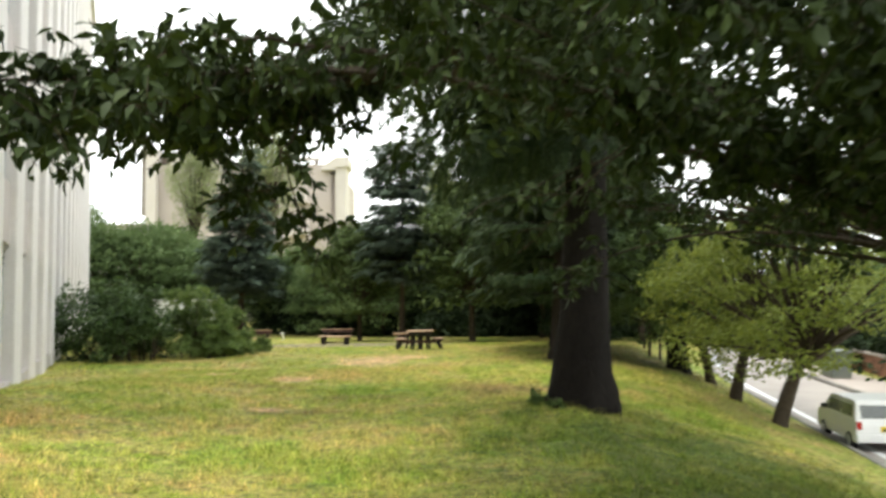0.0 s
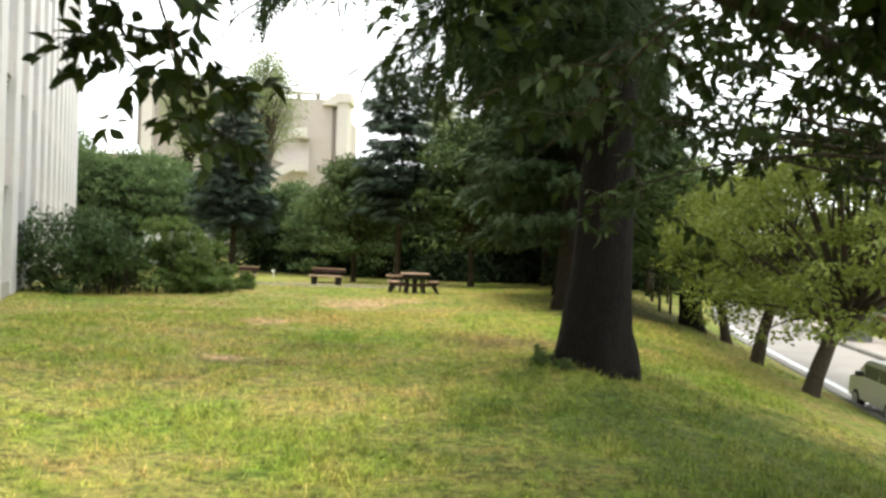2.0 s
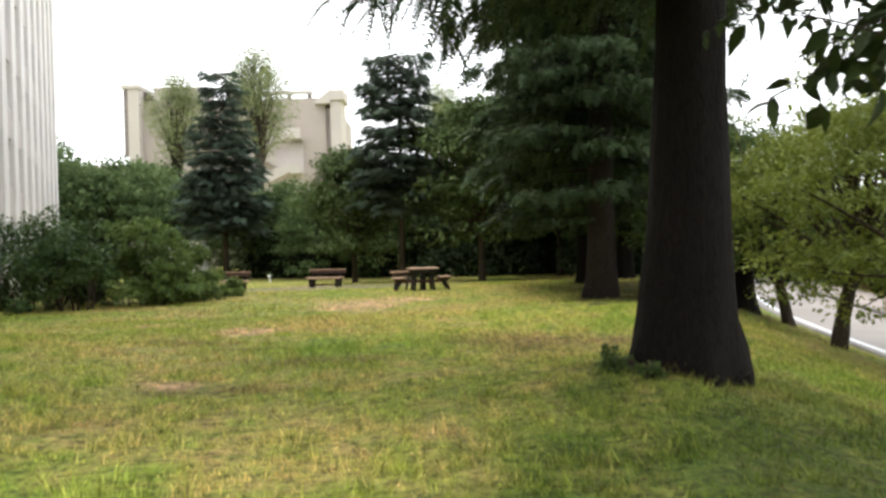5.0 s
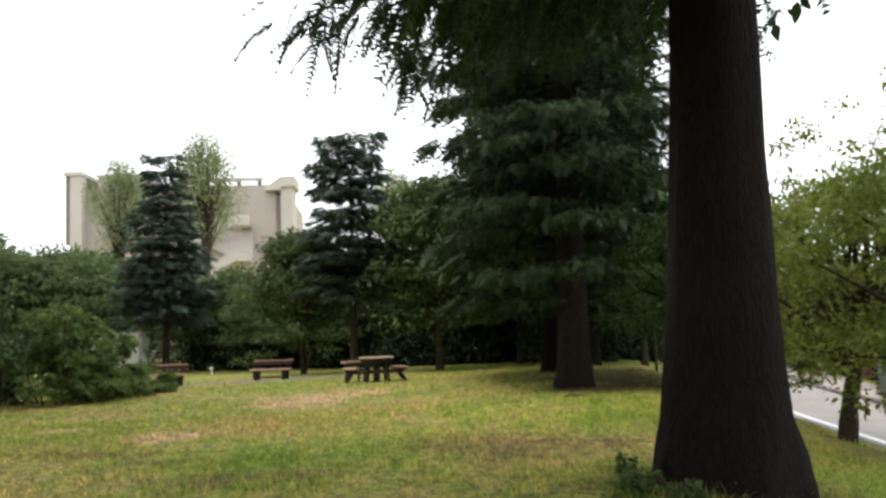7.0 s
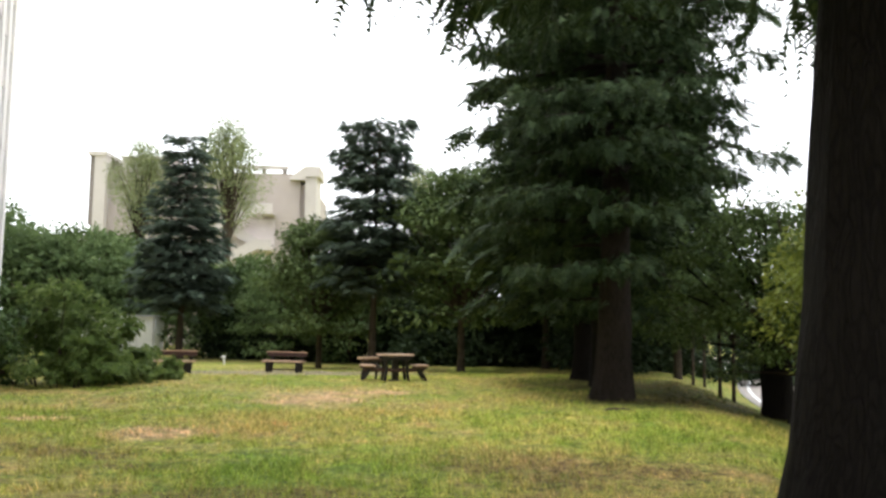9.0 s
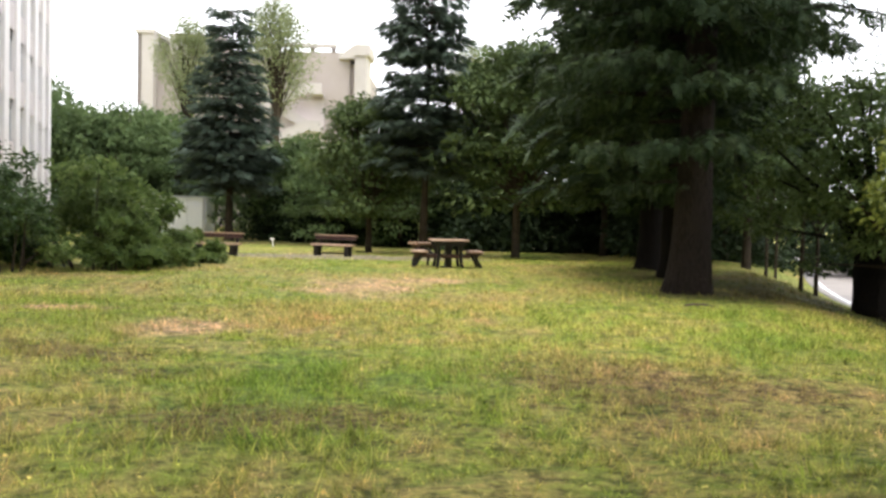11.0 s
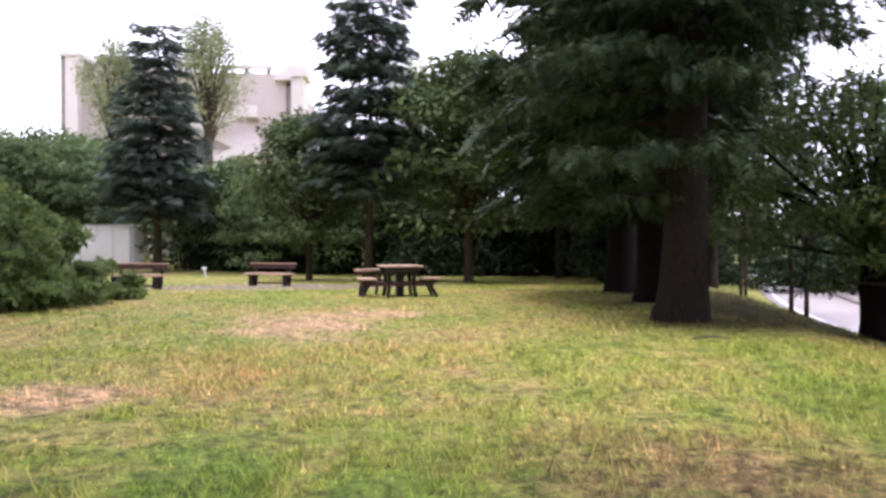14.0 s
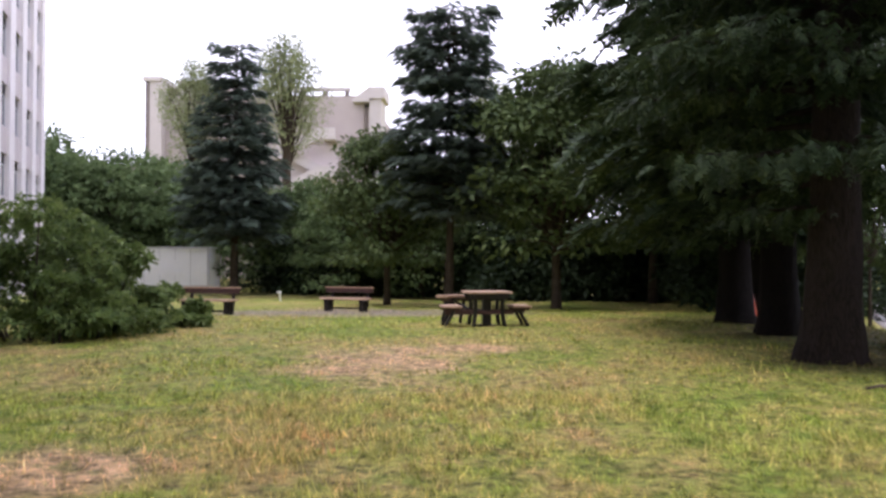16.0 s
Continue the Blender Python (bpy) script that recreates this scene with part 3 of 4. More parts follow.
def build_road():
    ys = np.linspace(-40, 160, 41)
    k = kerb_x(ys)
    V = np.concatenate([np.stack([k + 0.1, ys, np.full_like(ys, ROAD_Z)], 1), np.stack([k + ROAD_W - 0.05, ys, np.full_like(ys, ROAD_Z)], 1)])
    n = len(ys)
    F = np.array([(i, i + n, i + n + 1, i + 1) for i in range(n - 1)])
    tagged(obj("road", mesh_np("road", V, F), ASPHALT), "pale worn grey asphalt road beside the lawn", "road", kind="structure")
    E = np.concatenate([np.stack([k + d, ys, np.full_like(ys, ROAD_Z + 0.004)], 1) for d in (0.5, 0.72)])
    tagged(obj("road_line", mesh_np("road_line", E, F), WHITE_PAINT), "white painted line along the road's edge", "road line", kind="structure")
    kerb = tagged(new("kerb"), "pale concrete kerb stones along the lawn's edge", "kerb", kind="structure")
    bm = box((-0.08, 0.08, -0.49, 0.49, -0.3, 0.13))
    bmesh.ops.bevel(bm, geom=[e for e in bm.edges if all(w.co.z > 0 for w in e.verts)], offset=0.02, segments=1, affect="EDGES")
    me = bpy.data.meshes.new("kerb_stone")
    bm.to_mesh(me)
    bm.free()
    for far in (0, 1):
        y = 2.0
        for i in range(75):
            slope = float(kerb_x(y + 0.5) - kerb_x(y - 0.5))
            obj("kerb_stone", me, CONCRETE, kerb, m=pose(float(kerb_x(y)) + far * (ROAD_W + 0.03), y, ROAD_Z, 0, 0, -math.degrees(math.atan(slope))))
            y += math.cos(math.atan(slope))


# ---- the white office building beside the lawn ----
def build_office():
    """Local x runs along the facade from its near end, y is out of the wall, z up."""
    # facade line
    x0, y0, x1, y1 = OFFICE
    length = math.hypot(x1 - x0, y1 - y0)
    turn = math.degrees(math.atan2(y1 - y0, x1 - x0))
    m = pose(x0, y0, OFFICE_Z, 0, 0, turn)
    office = tagged(new("office_building"), "tall white office building with close vertical fins and recessed windows", "building")
    office.matrix_basis = m
    n = round(length / BAY)
    bay = length / n
    H = 7 * STOREY + 1.0
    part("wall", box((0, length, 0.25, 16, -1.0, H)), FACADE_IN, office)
    part("parapet", box((-0.2, length + 0.2, -0.35, 16.2, H + 0.003, H + 0.9)), FACADE, office)
    fin = box((-FIN / 2, FIN / 2, -0.1, 0.247, -1.0, H))
    bmesh.ops.bevel(fin, geom=[e for e in fin.edges if abs(e.verts[0].co.z - e.verts[1].co.z) > 5], offset=0.03, segments=1, affect="EDGES")
    fin_me = bpy.data.meshes.new("fin")
    fin.to_mesh(fin_me)
    fin.free()
    a, b = FIN / 2 + 0.003, bay - FIN / 2 - 0.003

    def shared(name, bm):
        me = bpy.data.meshes.new(name)
        bm.to_mesh(me)
        bm.free()
        return me
    sp = shared("spandrel", box((a, b, 0.05, 0.247, 0, STOREY - WIN_H)))
    gl = shared("pane", box((a, b, 0.2, 0.246, 0, WIN_H - 0.5)))
    fr = shared("window_frame", box((a, b, 0.15, 0.197, 0, 0.06), (a, b, 0.15, 0.197, WIN_H - 0.56, WIN_H - 0.5), (a, a + 0.06, 0.15, 0.197, 0.062, WIN_H - 0.562), (b - 0.06, b, 0.15, 0.197, 0.062, WIN_H - 0.562)))
    # Dark slatted strip across the head of each window.
    lv = shared("louvre", box((a, b, 0.18, 0.246, WIN_H - 0.497, WIN_H), *[(a, b, 0.14, 0.178, WIN_H - 0.44 + q * 0.13, WIN_H - 0.40 + q * 0.13) for q in range(3)]))
    for i in range(n + 1):
        obj("fin", fin_me, FACADE, office, m=pose(i * bay, 0, 0))
    plinth = shared("plinth", box((a, b, -0.05, 0.246, -0.9, 0.0)))
    for i in range(n):
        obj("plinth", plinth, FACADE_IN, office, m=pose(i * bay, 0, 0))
        for k in range(7):
            z = WIN_TOP + k * STOREY
            obj("spandrel", sp, SPANDREL, office, m=pose(i * bay, 0, z))
            w = obj("window", fr, GREY_PAINT, office, m=pose(i * bay, 0, z - WIN_H))
            obj("pane", gl, GLASS, w)
            obj("louvre", lv, DARK_METAL, w)


OFFICE = (-6.0, 12.0, -25.1, 71.6)
OFFICE_Z, BAY, FIN, STOREY, WIN_H, WIN_TOP = -0.1, 3.85, 1.45, 3.38, 2.1, 2.9


# ---- the far tower ----
def build_tower():
    t = tagged(new("far_building"), "pale beige windowless concrete block with corner shafts and outside stair", "building")
    t.matrix_basis = pose(TOWER[0], TOWER[1], -1, 0, 0, TOWER[3])
    w, h = TOWER[2], TOWER[4]
    part("wall", box((-w / 2 + 1.4, w / 2 - 2.4, 0, 18, 0, h - 2.1)), TOWER_WALL, t)
    part("side_wall", box((w / 2 - 2.397, w / 2 - 1.0, 0.5, 18, 0, h - 3.4)), TOWER_WALL, t)
    # left shaft: a pale front slab before a darker flank, with a cap
    part("shaft", box((-w / 2 + 0.5, -w / 2 + 1.9, -1.2, 0.6, 0, h - 0.5)), TOWER_TRIM, t)
    part("shaft_flank", box((-w / 2 - 0.1, -w / 2 + 0.497, -1.0, 9, h - 9.0, h - 0.5)), TOWER_DARK, t, "darker concrete flank of the corner shaft")
    part("shaft_cap", box((-w / 2 - 0.25, -w / 2 + 2.0, -1.4, 9.2, h - 0.497, h)), TOWER_TRIM, t)
    part("roof_block", box((-w / 2 + 3.4, -w / 2 + 9.5, 0.3, 6, h - 2.097, h - 0.5), (-w / 2 + 3.2, -w / 2 + 9.7, 0.1, 6.2, h - 0.497, h - 0.2)), TOWER_TRIM, t)
    # right shaft under a slanting cap
    part("shaft", box((w / 2 - 1.7, w / 2 - 0.3, -0.8, 4, 0, h - 2.6)), TOWER_TRIM, t, "pale corner shaft with a projecting cap")
    bm = bmesh.new()
    pts = [(w / 2 - 3.6, h - 3.0), (w / 2 - 1.703, h - 3.0), (w / 2 - 1.7, h - 2.597), (w / 2 + 0.1, h - 2.597), (w / 2 + 0.1, h - 1.3), (w / 2 - 1.7, h - 1.3), (w / 2 - 3.6, h - 2.7)]
    sides = [[bm.verts.new((px, yy, pz)) for px, pz in pts] for yy in (-1.1, 4.2)]
    for f in sides:
        bm.faces.new(f)
    for i in range(len(pts)):
        k = (i + 1) % len(pts)
        bm.faces.new((sides[0][i], sides[0][k], sides[1][k], sides[1][i]))
    bmesh.ops.recalc_face_normals(bm, faces=bm.faces)
    part("shaft_cap", bm, TOWER_TRIM, t)
    # beam on short posts along the roof edge
    part("roof_beam", box((-1.0, w / 2 - 4.0, -0.2, 0.4, h - 1.55, h - 1.15)), TOWER_TRIM, t)
    for x in np.linspace(-0.7, w / 2 - 4.4, 5):
        part("roof_post", box((x - 0.25, x + 0.25, -0.1, 0.3, h - 2.097, h - 1.553)), TOWER_DARK, t)
    part("vent", box((5.6, 6.1, -0.12, 0.1, h - 7.4, h - 6.9)), TOWER_DARK, t)
    for k in range(3):
        z, x = 9.6 + 2.2 * k, w / 2 - 11.4
        bm = bmesh.new()
        pts = [(0, 0), (4.6, 2.2), (4.6, 3.3), (4.0, 3.3), (0, 1.1)]
        sides = [[bm.verts.new((x + (4.6 - p if k % 2 else p), yy, z + q)) for p, q in pts] for yy in (-2.4 + 1.1 * (k % 2), -1.303 + 1.1 * (k % 2))]
        for f in sides:
            bm.faces.new(f)
        for i in range(5):
            bm.faces.new((sides[0][i], sides[0][(i + 1) % 5], sides[1][(i + 1) % 5], sides[1][i]))
        bmesh.ops.recalc_face_normals(bm, faces=bm.faces)
        part("stair_flight", bm, TOWER_TRIM, t, "zigzag outside concrete stair")
        e = x - 1.4 if k % 2 else x + 4.603
        part("landing", box((e, e + 1.397, -2.4, -0.003, z + 2.0, z + 2.2), (e, e + 1.397, -2.4, -2.2, z + 2.203, z + 3.3)), TOWER_TRIM, t)
    part("stair_shadow_bay", box((w / 2 - 12.6, w / 2 - 5.4, -0.06, -0.003, 8.0, 15.6)), SPANDREL, t)
    low = tagged(new("low_building"), "low pale building beyond the wood", "building")
    low.matrix_basis = pose(-38.5, 122, -1)
    part("wall", box((-6, 6, 0, 10, 0, 13.2)), TOWER_TRIM, low)
    part("roof", box((-6.3, 6.3, -0.3, 10.3, 13.203, 13.7)), TOWER_WALL, low)


TOWER = (-20.3, 118.0, 27.8, -3.0, 23.5)


# ---- benches and table ----
def build_bench(name, label, x, y, turn, width=1.75):
    """A park bench: two back planks, two seat planks and stout dark legs. Faces -y."""
    b = tagged(new(name), label, "bench", "park benches")
    b.matrix_basis = pose(x, y, ground_z(x, y) - 0.01, 0, 0, turn)
    w = width / 2
    part("back_plank", box((-w, w, 0.20, 0.245, 0.70, 0.86)), DARK_WOOD, b, bevel=0.008, m=pose(0, 0, 0, -6, 0, 0))
    # Cap added to carry the plank's sky-lit top edge in a paler tone.
    part("back_cap", box((-w - 0.02, w + 0.02, 0.17, 0.28, 0.863, 0.90)), WORN_LIT_WOOD, b, bevel=0.008, m=pose(0, 0, 0, -6, 0, 0))
    for y0 in (-0.22, -0.07, 0.08):
        part("seat_plank", box((-w, w, y0, y0 + 0.135, 0.44, 0.505)), WORN_LIT_WOOD, b, bevel=0.008)
    for sx in (-1, 1):
        x0 = sx * (w - 0.24)
        leg = part("leg", box((x0 - 0.09, x0 + 0.09, -0.17, -0.05, 0, 0.38), (x0 - 0.09, x0 + 0.09, 0.06, 0.19, 0, 0.38), (x0 - 0.09, x0 + 0.09, -0.2, 0.22, 0.375, 0.437)), DARK_METAL, b, bevel=0.01)
        part("back_post", box((x0 - 0.05, x0 + 0.05, 0.245, 0.30, 0.2, 0.86)), DARK_METAL, b, bevel=0.008, m=pose(0, 0.0, 0, -6, 0, 0))
    part("stretcher", box((-w + 0.28, w - 0.28, -0.02, 0.02, 0.10, 0.16)), DARK_METAL, b)
    return b


def round_bar(points, r, n=8):
    V, F = tube(np.array(points, float), np.full(len(points), r), n)
    return V, F


def build_table(x, y, turn):
    t = tagged(new("picnic_table"), "square dark red-brown picnic table with three attached slatted seats", "picnic table")
    t.matrix_basis = pose(x, y, ground_z(x, y) - 0.01, 0, 0, turn)
    for i in range(6):
        a = -0.52 + i * 0.174
        part("top_plank", box((-0.53, 0.53, a, a + 0.168, 0.79, 0.835)), WORN_LIT_WOOD, t, bevel=0.008)
    for y0 in (-0.42, 0.36):
        part("apron", box((-0.46, 0.46, y0, y0 + 0.06, 0.66, 0.787)), DARK_METAL, t)
    part("column", box((-0.1, 0.1, -0.1, 0.1, 0.03, 0.787)), DARK_METAL, t, bevel=0.015)
    part("foot_plate", box((-0.2, 0.2, -0.2, 0.2, 0.0, 0.03)), DARK_METAL, t)
    for sx in (-1, 1):
        for sy in (-1, 1):
            P = bezier(np.array([0.36 * sx, 0.34 * sy, 0.79]), np.array([0.28 * sx, 0.28 * sy, 0.4]), np.array([0.38 * sx, 0.34 * sy, 0]), 9)
            obj("table_leg", mesh_np("table_leg", *round_bar(P, 0.05), smooth=True), DARK_METAL, t)
    part("tie_beam", box((-1.05, 0.6, -0.32, -0.24, 0.29, 0.39)), DARK_WOOD, t, bevel=0.01)
    part("tie_beam", box((-0.6, 1.0, 0.24, 0.32, 0.29, 0.39)), DARK_WOOD, t, bevel=0.01)
    for dx, dy, turn_seat, tall in ((0.78, -0.02, 0, 1), (-0.88, -0.1, 180, 1), (-0.6, 1.05, 116, 1.4)):
        q = pose(dx, dy, 0, 0, 0, turn_seat) @ Matrix.Diagonal((1, 1, tall, 1))
        for k in range(3):
            part("seat_plank", box((-0.21 + k * 0.145, -0.07 + k * 0.145, -0.42, 0.42, 0.455, 0.505)), WORN_LIT_WOOD, t, bevel=0.008, m=q)
        for sy in (-1, 1):
            part("seat_rail", box((-0.18, 0.2, 0.26 * sy - 0.04, 0.26 * sy + 0.04, 0.39, 0.452)), DARK_WOOD, t, m=q)
            a, b, c, d = [np.array(v) for v in ((-0.02, 0.26 * sy, 0.4), (0.0, 0.26 * sy, 0.26), (0.12, 0.27 * sy, 0.15), (0.16, 0.28 * sy, 0))]
            u = np.linspace(0, 1, 10)[:, None]
            P = (1 - u) ** 3 * a + 3 * u * (1 - u) ** 2 * b + 3 * u * u * (1 - u) * c + u ** 3 * d
            obj("seat_leg", mesh_np("seat_leg", *round_bar(P, 0.042), smooth=True), DARK_METAL, t, m=q)
    obj("arm", mesh_np("arm", *round_bar([(-0.1, 0.1, 0.36), (-0.35, 0.6, 0.38), (-0.6, 1.05, 0.56)], 0.04), smooth=True), DARK_METAL, t)


# ---- shed, tap post, cone, fence, car ----
def build_shed(x, y, turn):
    s = tagged(new("shed"), "plain white metal storage shed behind the shrubs", "shed")
    s.matrix_basis = pose(x, y, ground_z(x, y), 0, 0, turn)
    part("body", box((-5.2, 0, 0, 3, 0, 2.75)), WHITE_PAINT, s, bevel=0.02)
    part("roof", box((-5.3, 0.1, -0.1, 3.1, 2.753, 2.86)), GREY_PAINT, s)
    part("corner_post", box((-0.1, 0.02, -0.03, 0.1, 0, 2.75)), GREY_PAINT, s)
    for i in range(5):
        part("panel_seam", box((-5.2 + i * 1.0, -5.17 + i * 1.0, -0.012, 0.02, 0.1, 2.7)), GREY_PAINT, s)
    part("hatch", box((-3.4, -2.0, -0.02, 0.02, 1.0, 2.0)), WHITE_PAINT, s)
    part("plinth", box((-5.2, 0, -0.04, 0.02, 0, 0.35)), GREY_PAINT, s)


def build_post(x, y):
    p = tagged(new("tap_post"), "small white standpipe with a bent spout in the grass", "standpipe")
    p.matrix_basis = pose(x, y, ground_z(x, y) - 0.02)
    obj("pipe", mesh_np("pipe", *round_bar([(0.05, 0, 0), (0, 0, 0.42)], 0.045), smooth=True), WHITE_PAINT, p)
    obj("spout", mesh_np("spout", *round_bar([(-0.13, 0, 0.43), (0, 0, 0.45), (0.1, 0, 0.44)], 0.045), smooth=True), WHITE_PAINT, p)


def build_cone(x, y):
    c = tagged(new("traffic_cone"), "orange-red plastic traffic cone behind the cedar trunks", "traffic cone")
    c.matrix_basis = pose(x, y, ground_z(x, y))
    V, F = tube(np.array([(0, 0, z) for z in (0.03, 0.05, 0.35, 0.68, 0.7)]), np.array([0.17, 0.16, 0.1, 0.04, 0.01]), 16)
    obj("body", mesh_np("body", V, F, True), CONE_RED, c)
    part("base", box((-0.2, 0.2, -0.2, 0.2, 0, 0.035)), CONE_RED, c, bevel=0.01)


def build_car(x, y, turn):
    """A small white car; its rear faces -y."""
    c = tagged(new("car"), "small white hatchback car parked at the kerb", "car")
    c.matrix_basis = pose(x, y, ROAD_Z, 0, 0, turn) @ Matrix.Diagonal((0.97, 0.97, 0.83, 1))
    w = 0.74
    prof = [(0.0, 0.28), (-0.03, 0.5), (0.0, 0.78), (0.06, 0.94), (0.20, 1.36), (0.34, 1.44), (2.0, 1.47), (2.3, 1.40), (2.8, 0.98), (3.3, 0.84), (3.36, 0.55), (3.34, 0.28)]
    bm = bmesh.new()
    left = [bm.verts.new((-w * (1 - 0.10 * max(0, z - 0.8) / 0.6), yy, z)) for yy, z in prof]
    right = [bm.verts.new((w * (1 - 0.10 * max(0, z - 0.8) / 0.6), yy, z)) for yy, z in prof]
    bm.faces.new(left)
    bm.faces.new(right[::-1])
    for i in range(len(prof)):
        j = (i + 1) % len(prof)
        bm.faces.new((left[j], left[i], right[i], right[j]))
    bmesh.ops.recalc_face_normals(bm, faces=bm.faces)
    part("body", bm, CAR_WHITE, c, bevel=0.035)
    tilt = math.degrees(math.atan2(0.14, 0.42))
    part("rear_window", box((-0.58, 0.58, -0.012, 0.02, 0.03, 0.40)), GLASS_CAR, c, m=pose(0, 0.06, 0.94, -tilt, 0, 0), bevel=0.008)
    for sx in (-1, 1):
        part("tail_lamp", box((sx * 0.66 - 0.06, sx * 0.66 + 0.06, -0.035, 0.06, 0.66, 0.88)), RED_LAMP, c, bevel=0.01)
        part("side_window", box((sx * 0.69 - 0.02, sx * 0.69 + 0.02, 0.35, 1.25, 0.96, 1.32)), GLASS_CAR, c, bevel=0.008, m=pose(0, 0, 0))
        part("side_window", box((sx * 0.69 - 0.02, sx * 0.69 + 0.02, 1.32, 2.25, 0.96, 1.32)), GLASS_CAR, c, bevel=0.008)
        for yy in (0.55, 2.75):
            V, F = tube(np.array([(sx * 0.58, yy, 0.27), (sx * 0.60, yy, 0.27), (sx * 0.73, yy, 0.27), (sx * 0.75, yy, 0.27), (sx * 0.752, yy, 0.27)]), np.array([0.02, 0.27, 0.27, 0.25, 0.02]), 20)
            wheel = obj("wheel", mesh_np("tyre", V, F, True), TYRE, c)
            V, F = tube(np.array([(sx * 0.752, yy, 0.27), (sx * 0.756, yy, 0.27), (sx * 0.757, yy, 0.27)]), np.array([0.17, 0.165, 0.01]), 16)
            obj("rim", mesh_np("rim", V, F, True), GREY_PAINT, wheel)
    for sx in (-1, 1):
        mirror = part("wing_mirror", box((sx * 0.83 - 0.09, sx * 0.83 + 0.09, 2.2, 2.3, 0.98, 1.12)), INK, c, "black wing mirror", bevel=0.02)
        part("mirror_arm", box((sx * 0.73 - 0.05, sx * 0.73 + 0.05, 2.22, 2.28, 0.97, 1.0)), INK, mirror)
        for yy in (1.12, 2.0):
            part("door_handle", box((sx * 0.745 - 0.015, sx * 0.745 + 0.015, yy - 0.16, yy, 0.84, 0.87)), CAR_WHITE, c)
    part("wiper", box((-0.02, 0.4, -0.02, 0.0, 0.98, 1.0)), INK, c)
    part("bumper", box((-0.73, 0.73, -0.08, 0.05, 0.3, 0.52)), CAR_WHITE, c, bevel=0.03)
    plate = part("number_plate", box((-0.165, 0.165, -0.055, -0.025, 0.60, 0.765)), PLATE, c, "yellow number plate")
    part("plate_writing", box((-0.13, 0.13, -0.058, -0.0555, 0.62, 0.69), (-0.06, 0.08, -0.058, -0.0555, 0.71, 0.745)), INK, plate)


GLASS_CAR = plain("car_glass", (0.10, 0.11, 0.11), (0.17, 0.18, 0.18), 0.06, 1, 8, 0.0, 0.001)


# ---- shrubs, hedge and grass ----
def whorl(n=7):
    """A rosette of leaves that arch out and droop round a shoot; z is the shoot's way."""
    V, F = [], []
    for k in range(n):
        a = 2 * math.pi * k / n + 0.3 * math.sin(k * 7)
        ln = 0.85 + 0.25 * math.sin(k * 3.1)
        d, e = np.array([math.cos(a), math.sin(a), 0]), np.array([-math.sin(a), math.cos(a), 0])
        i = len(V)
        V += [d * 0.05, d * 0.5 * ln + e * 0.17 + [0, 0, 0.12], d * ln + [0, 0, -0.18], d * 0.5 * ln - e * 0.17 + [0, 0, 0.12]]
        F += [(i, i + 1, i + 2), (i, i + 2, i + 3)]
    return np.array(V, float), np.array(F)


def shrub(name, label, blobs, leaf_mat, size, per, seed, leaf=(LEAF_V, LEAF_F)):
    """A shrub of leafy clumps: x, y, radius, height of each."""
    rng = np.random.default_rng(seed)
    cx, cy = blobs[0][0], blobs[0][1]
    g = ground_z(cx, cy)
    s = tagged(new(name), label, "shrub", "shrubs by the lawn")
    s.matrix_basis = pose(cx, cy, g)
    cs, rs, stems = [], [], []
    for x, y, r, h in blobs:
        gz = ground_z(x, y) - g
        for k in range(max(5, int(9 * r * r * max(1, h / 2)))):
            a, q = rng.uniform(0, 6.283), math.sqrt(rng.uniform(0, 1))
            z = h * math.sqrt(max(0.02, 1 - q * q)) * rng.uniform(0.25, 1.0)
            c = np.array([x - cx + r * q * math.cos(a), y - cy + r * q * math.sin(a), gz + max(0.25 * min(1, h), z)])
            cs.append(c)
            rs.append(rng.uniform(0.28, 0.55) * min(1, r))
            if k % 3 == 0:
                b = np.array([x - cx + 0.3 * r * math.cos(a), y - cy + 0.3 * r * math.sin(a), gz - 0.1])
                stems.append(tube(bezier(b, (b + c) / 2 + [0, 0, 0.3], c, 6), np.linspace(0.035, 0.008, 6), 5))
    p, f, n, sz = clump_leaves(rng, np.array(cs), np.array(rs), per, size, 0.7, 0.15)
    tagged(obj("branchwork", mesh_np("branchwork", *join(stems), smooth=True), TREE_BARK, s), kind="stuff")
    obj("crown", mesh_np("crown", *scatter(*leaf, p, f, n, sz)), leaf_mat, s)
    return s


def build_grass():
    rng = np.random.default_rng(11)

    def sow(n, x0, x1, y0, y1, h, w, clumps, spread=0.06, short=True):
        c = np.stack([rng.uniform(x0, x1, clumps), rng.uniform(y0, y1, clumps)], 1)
        k = rng.integers(0, clumps, n)
        tuft = rng.uniform(0, 1, n) < 0.62
        size = rng.uniform(0.6, 1.7, clumps) ** 1.3
        xy = np.where(tuft[:, None], c[k] + rng.normal(0, spread, (n, 2)) * size[k, None], np.stack([rng.uniform(x0, x1, n), rng.uniform(y0, y1, n)], 1))
        ok = xy[:, 0] < kerb_x(xy[:, 1]) - 0.15
        for x, y, a, b in SANDY + BROWN:
            d = ((xy[:, 0] - x) / a) ** 2 + ((xy[:, 1] - y) / b) ** 2
            ok &= rng.uniform(0, 1, n) > (0.65 if (x, y, a, b) in SANDY else 0.4) * np.clip(1.1 - d, 0, 1)
        d = ((xy[:, 0] + 3.2) / 7.0) ** 2 + ((xy[:, 1] - 46.5) / 4.2) ** 2
        ok &= rng.uniform(0, 1, n) > 0.75 * np.clip(1.2 - d, 0, 1)
        xy, k, tuft = xy[ok], k[ok], tuft[ok]
        n = len(xy)
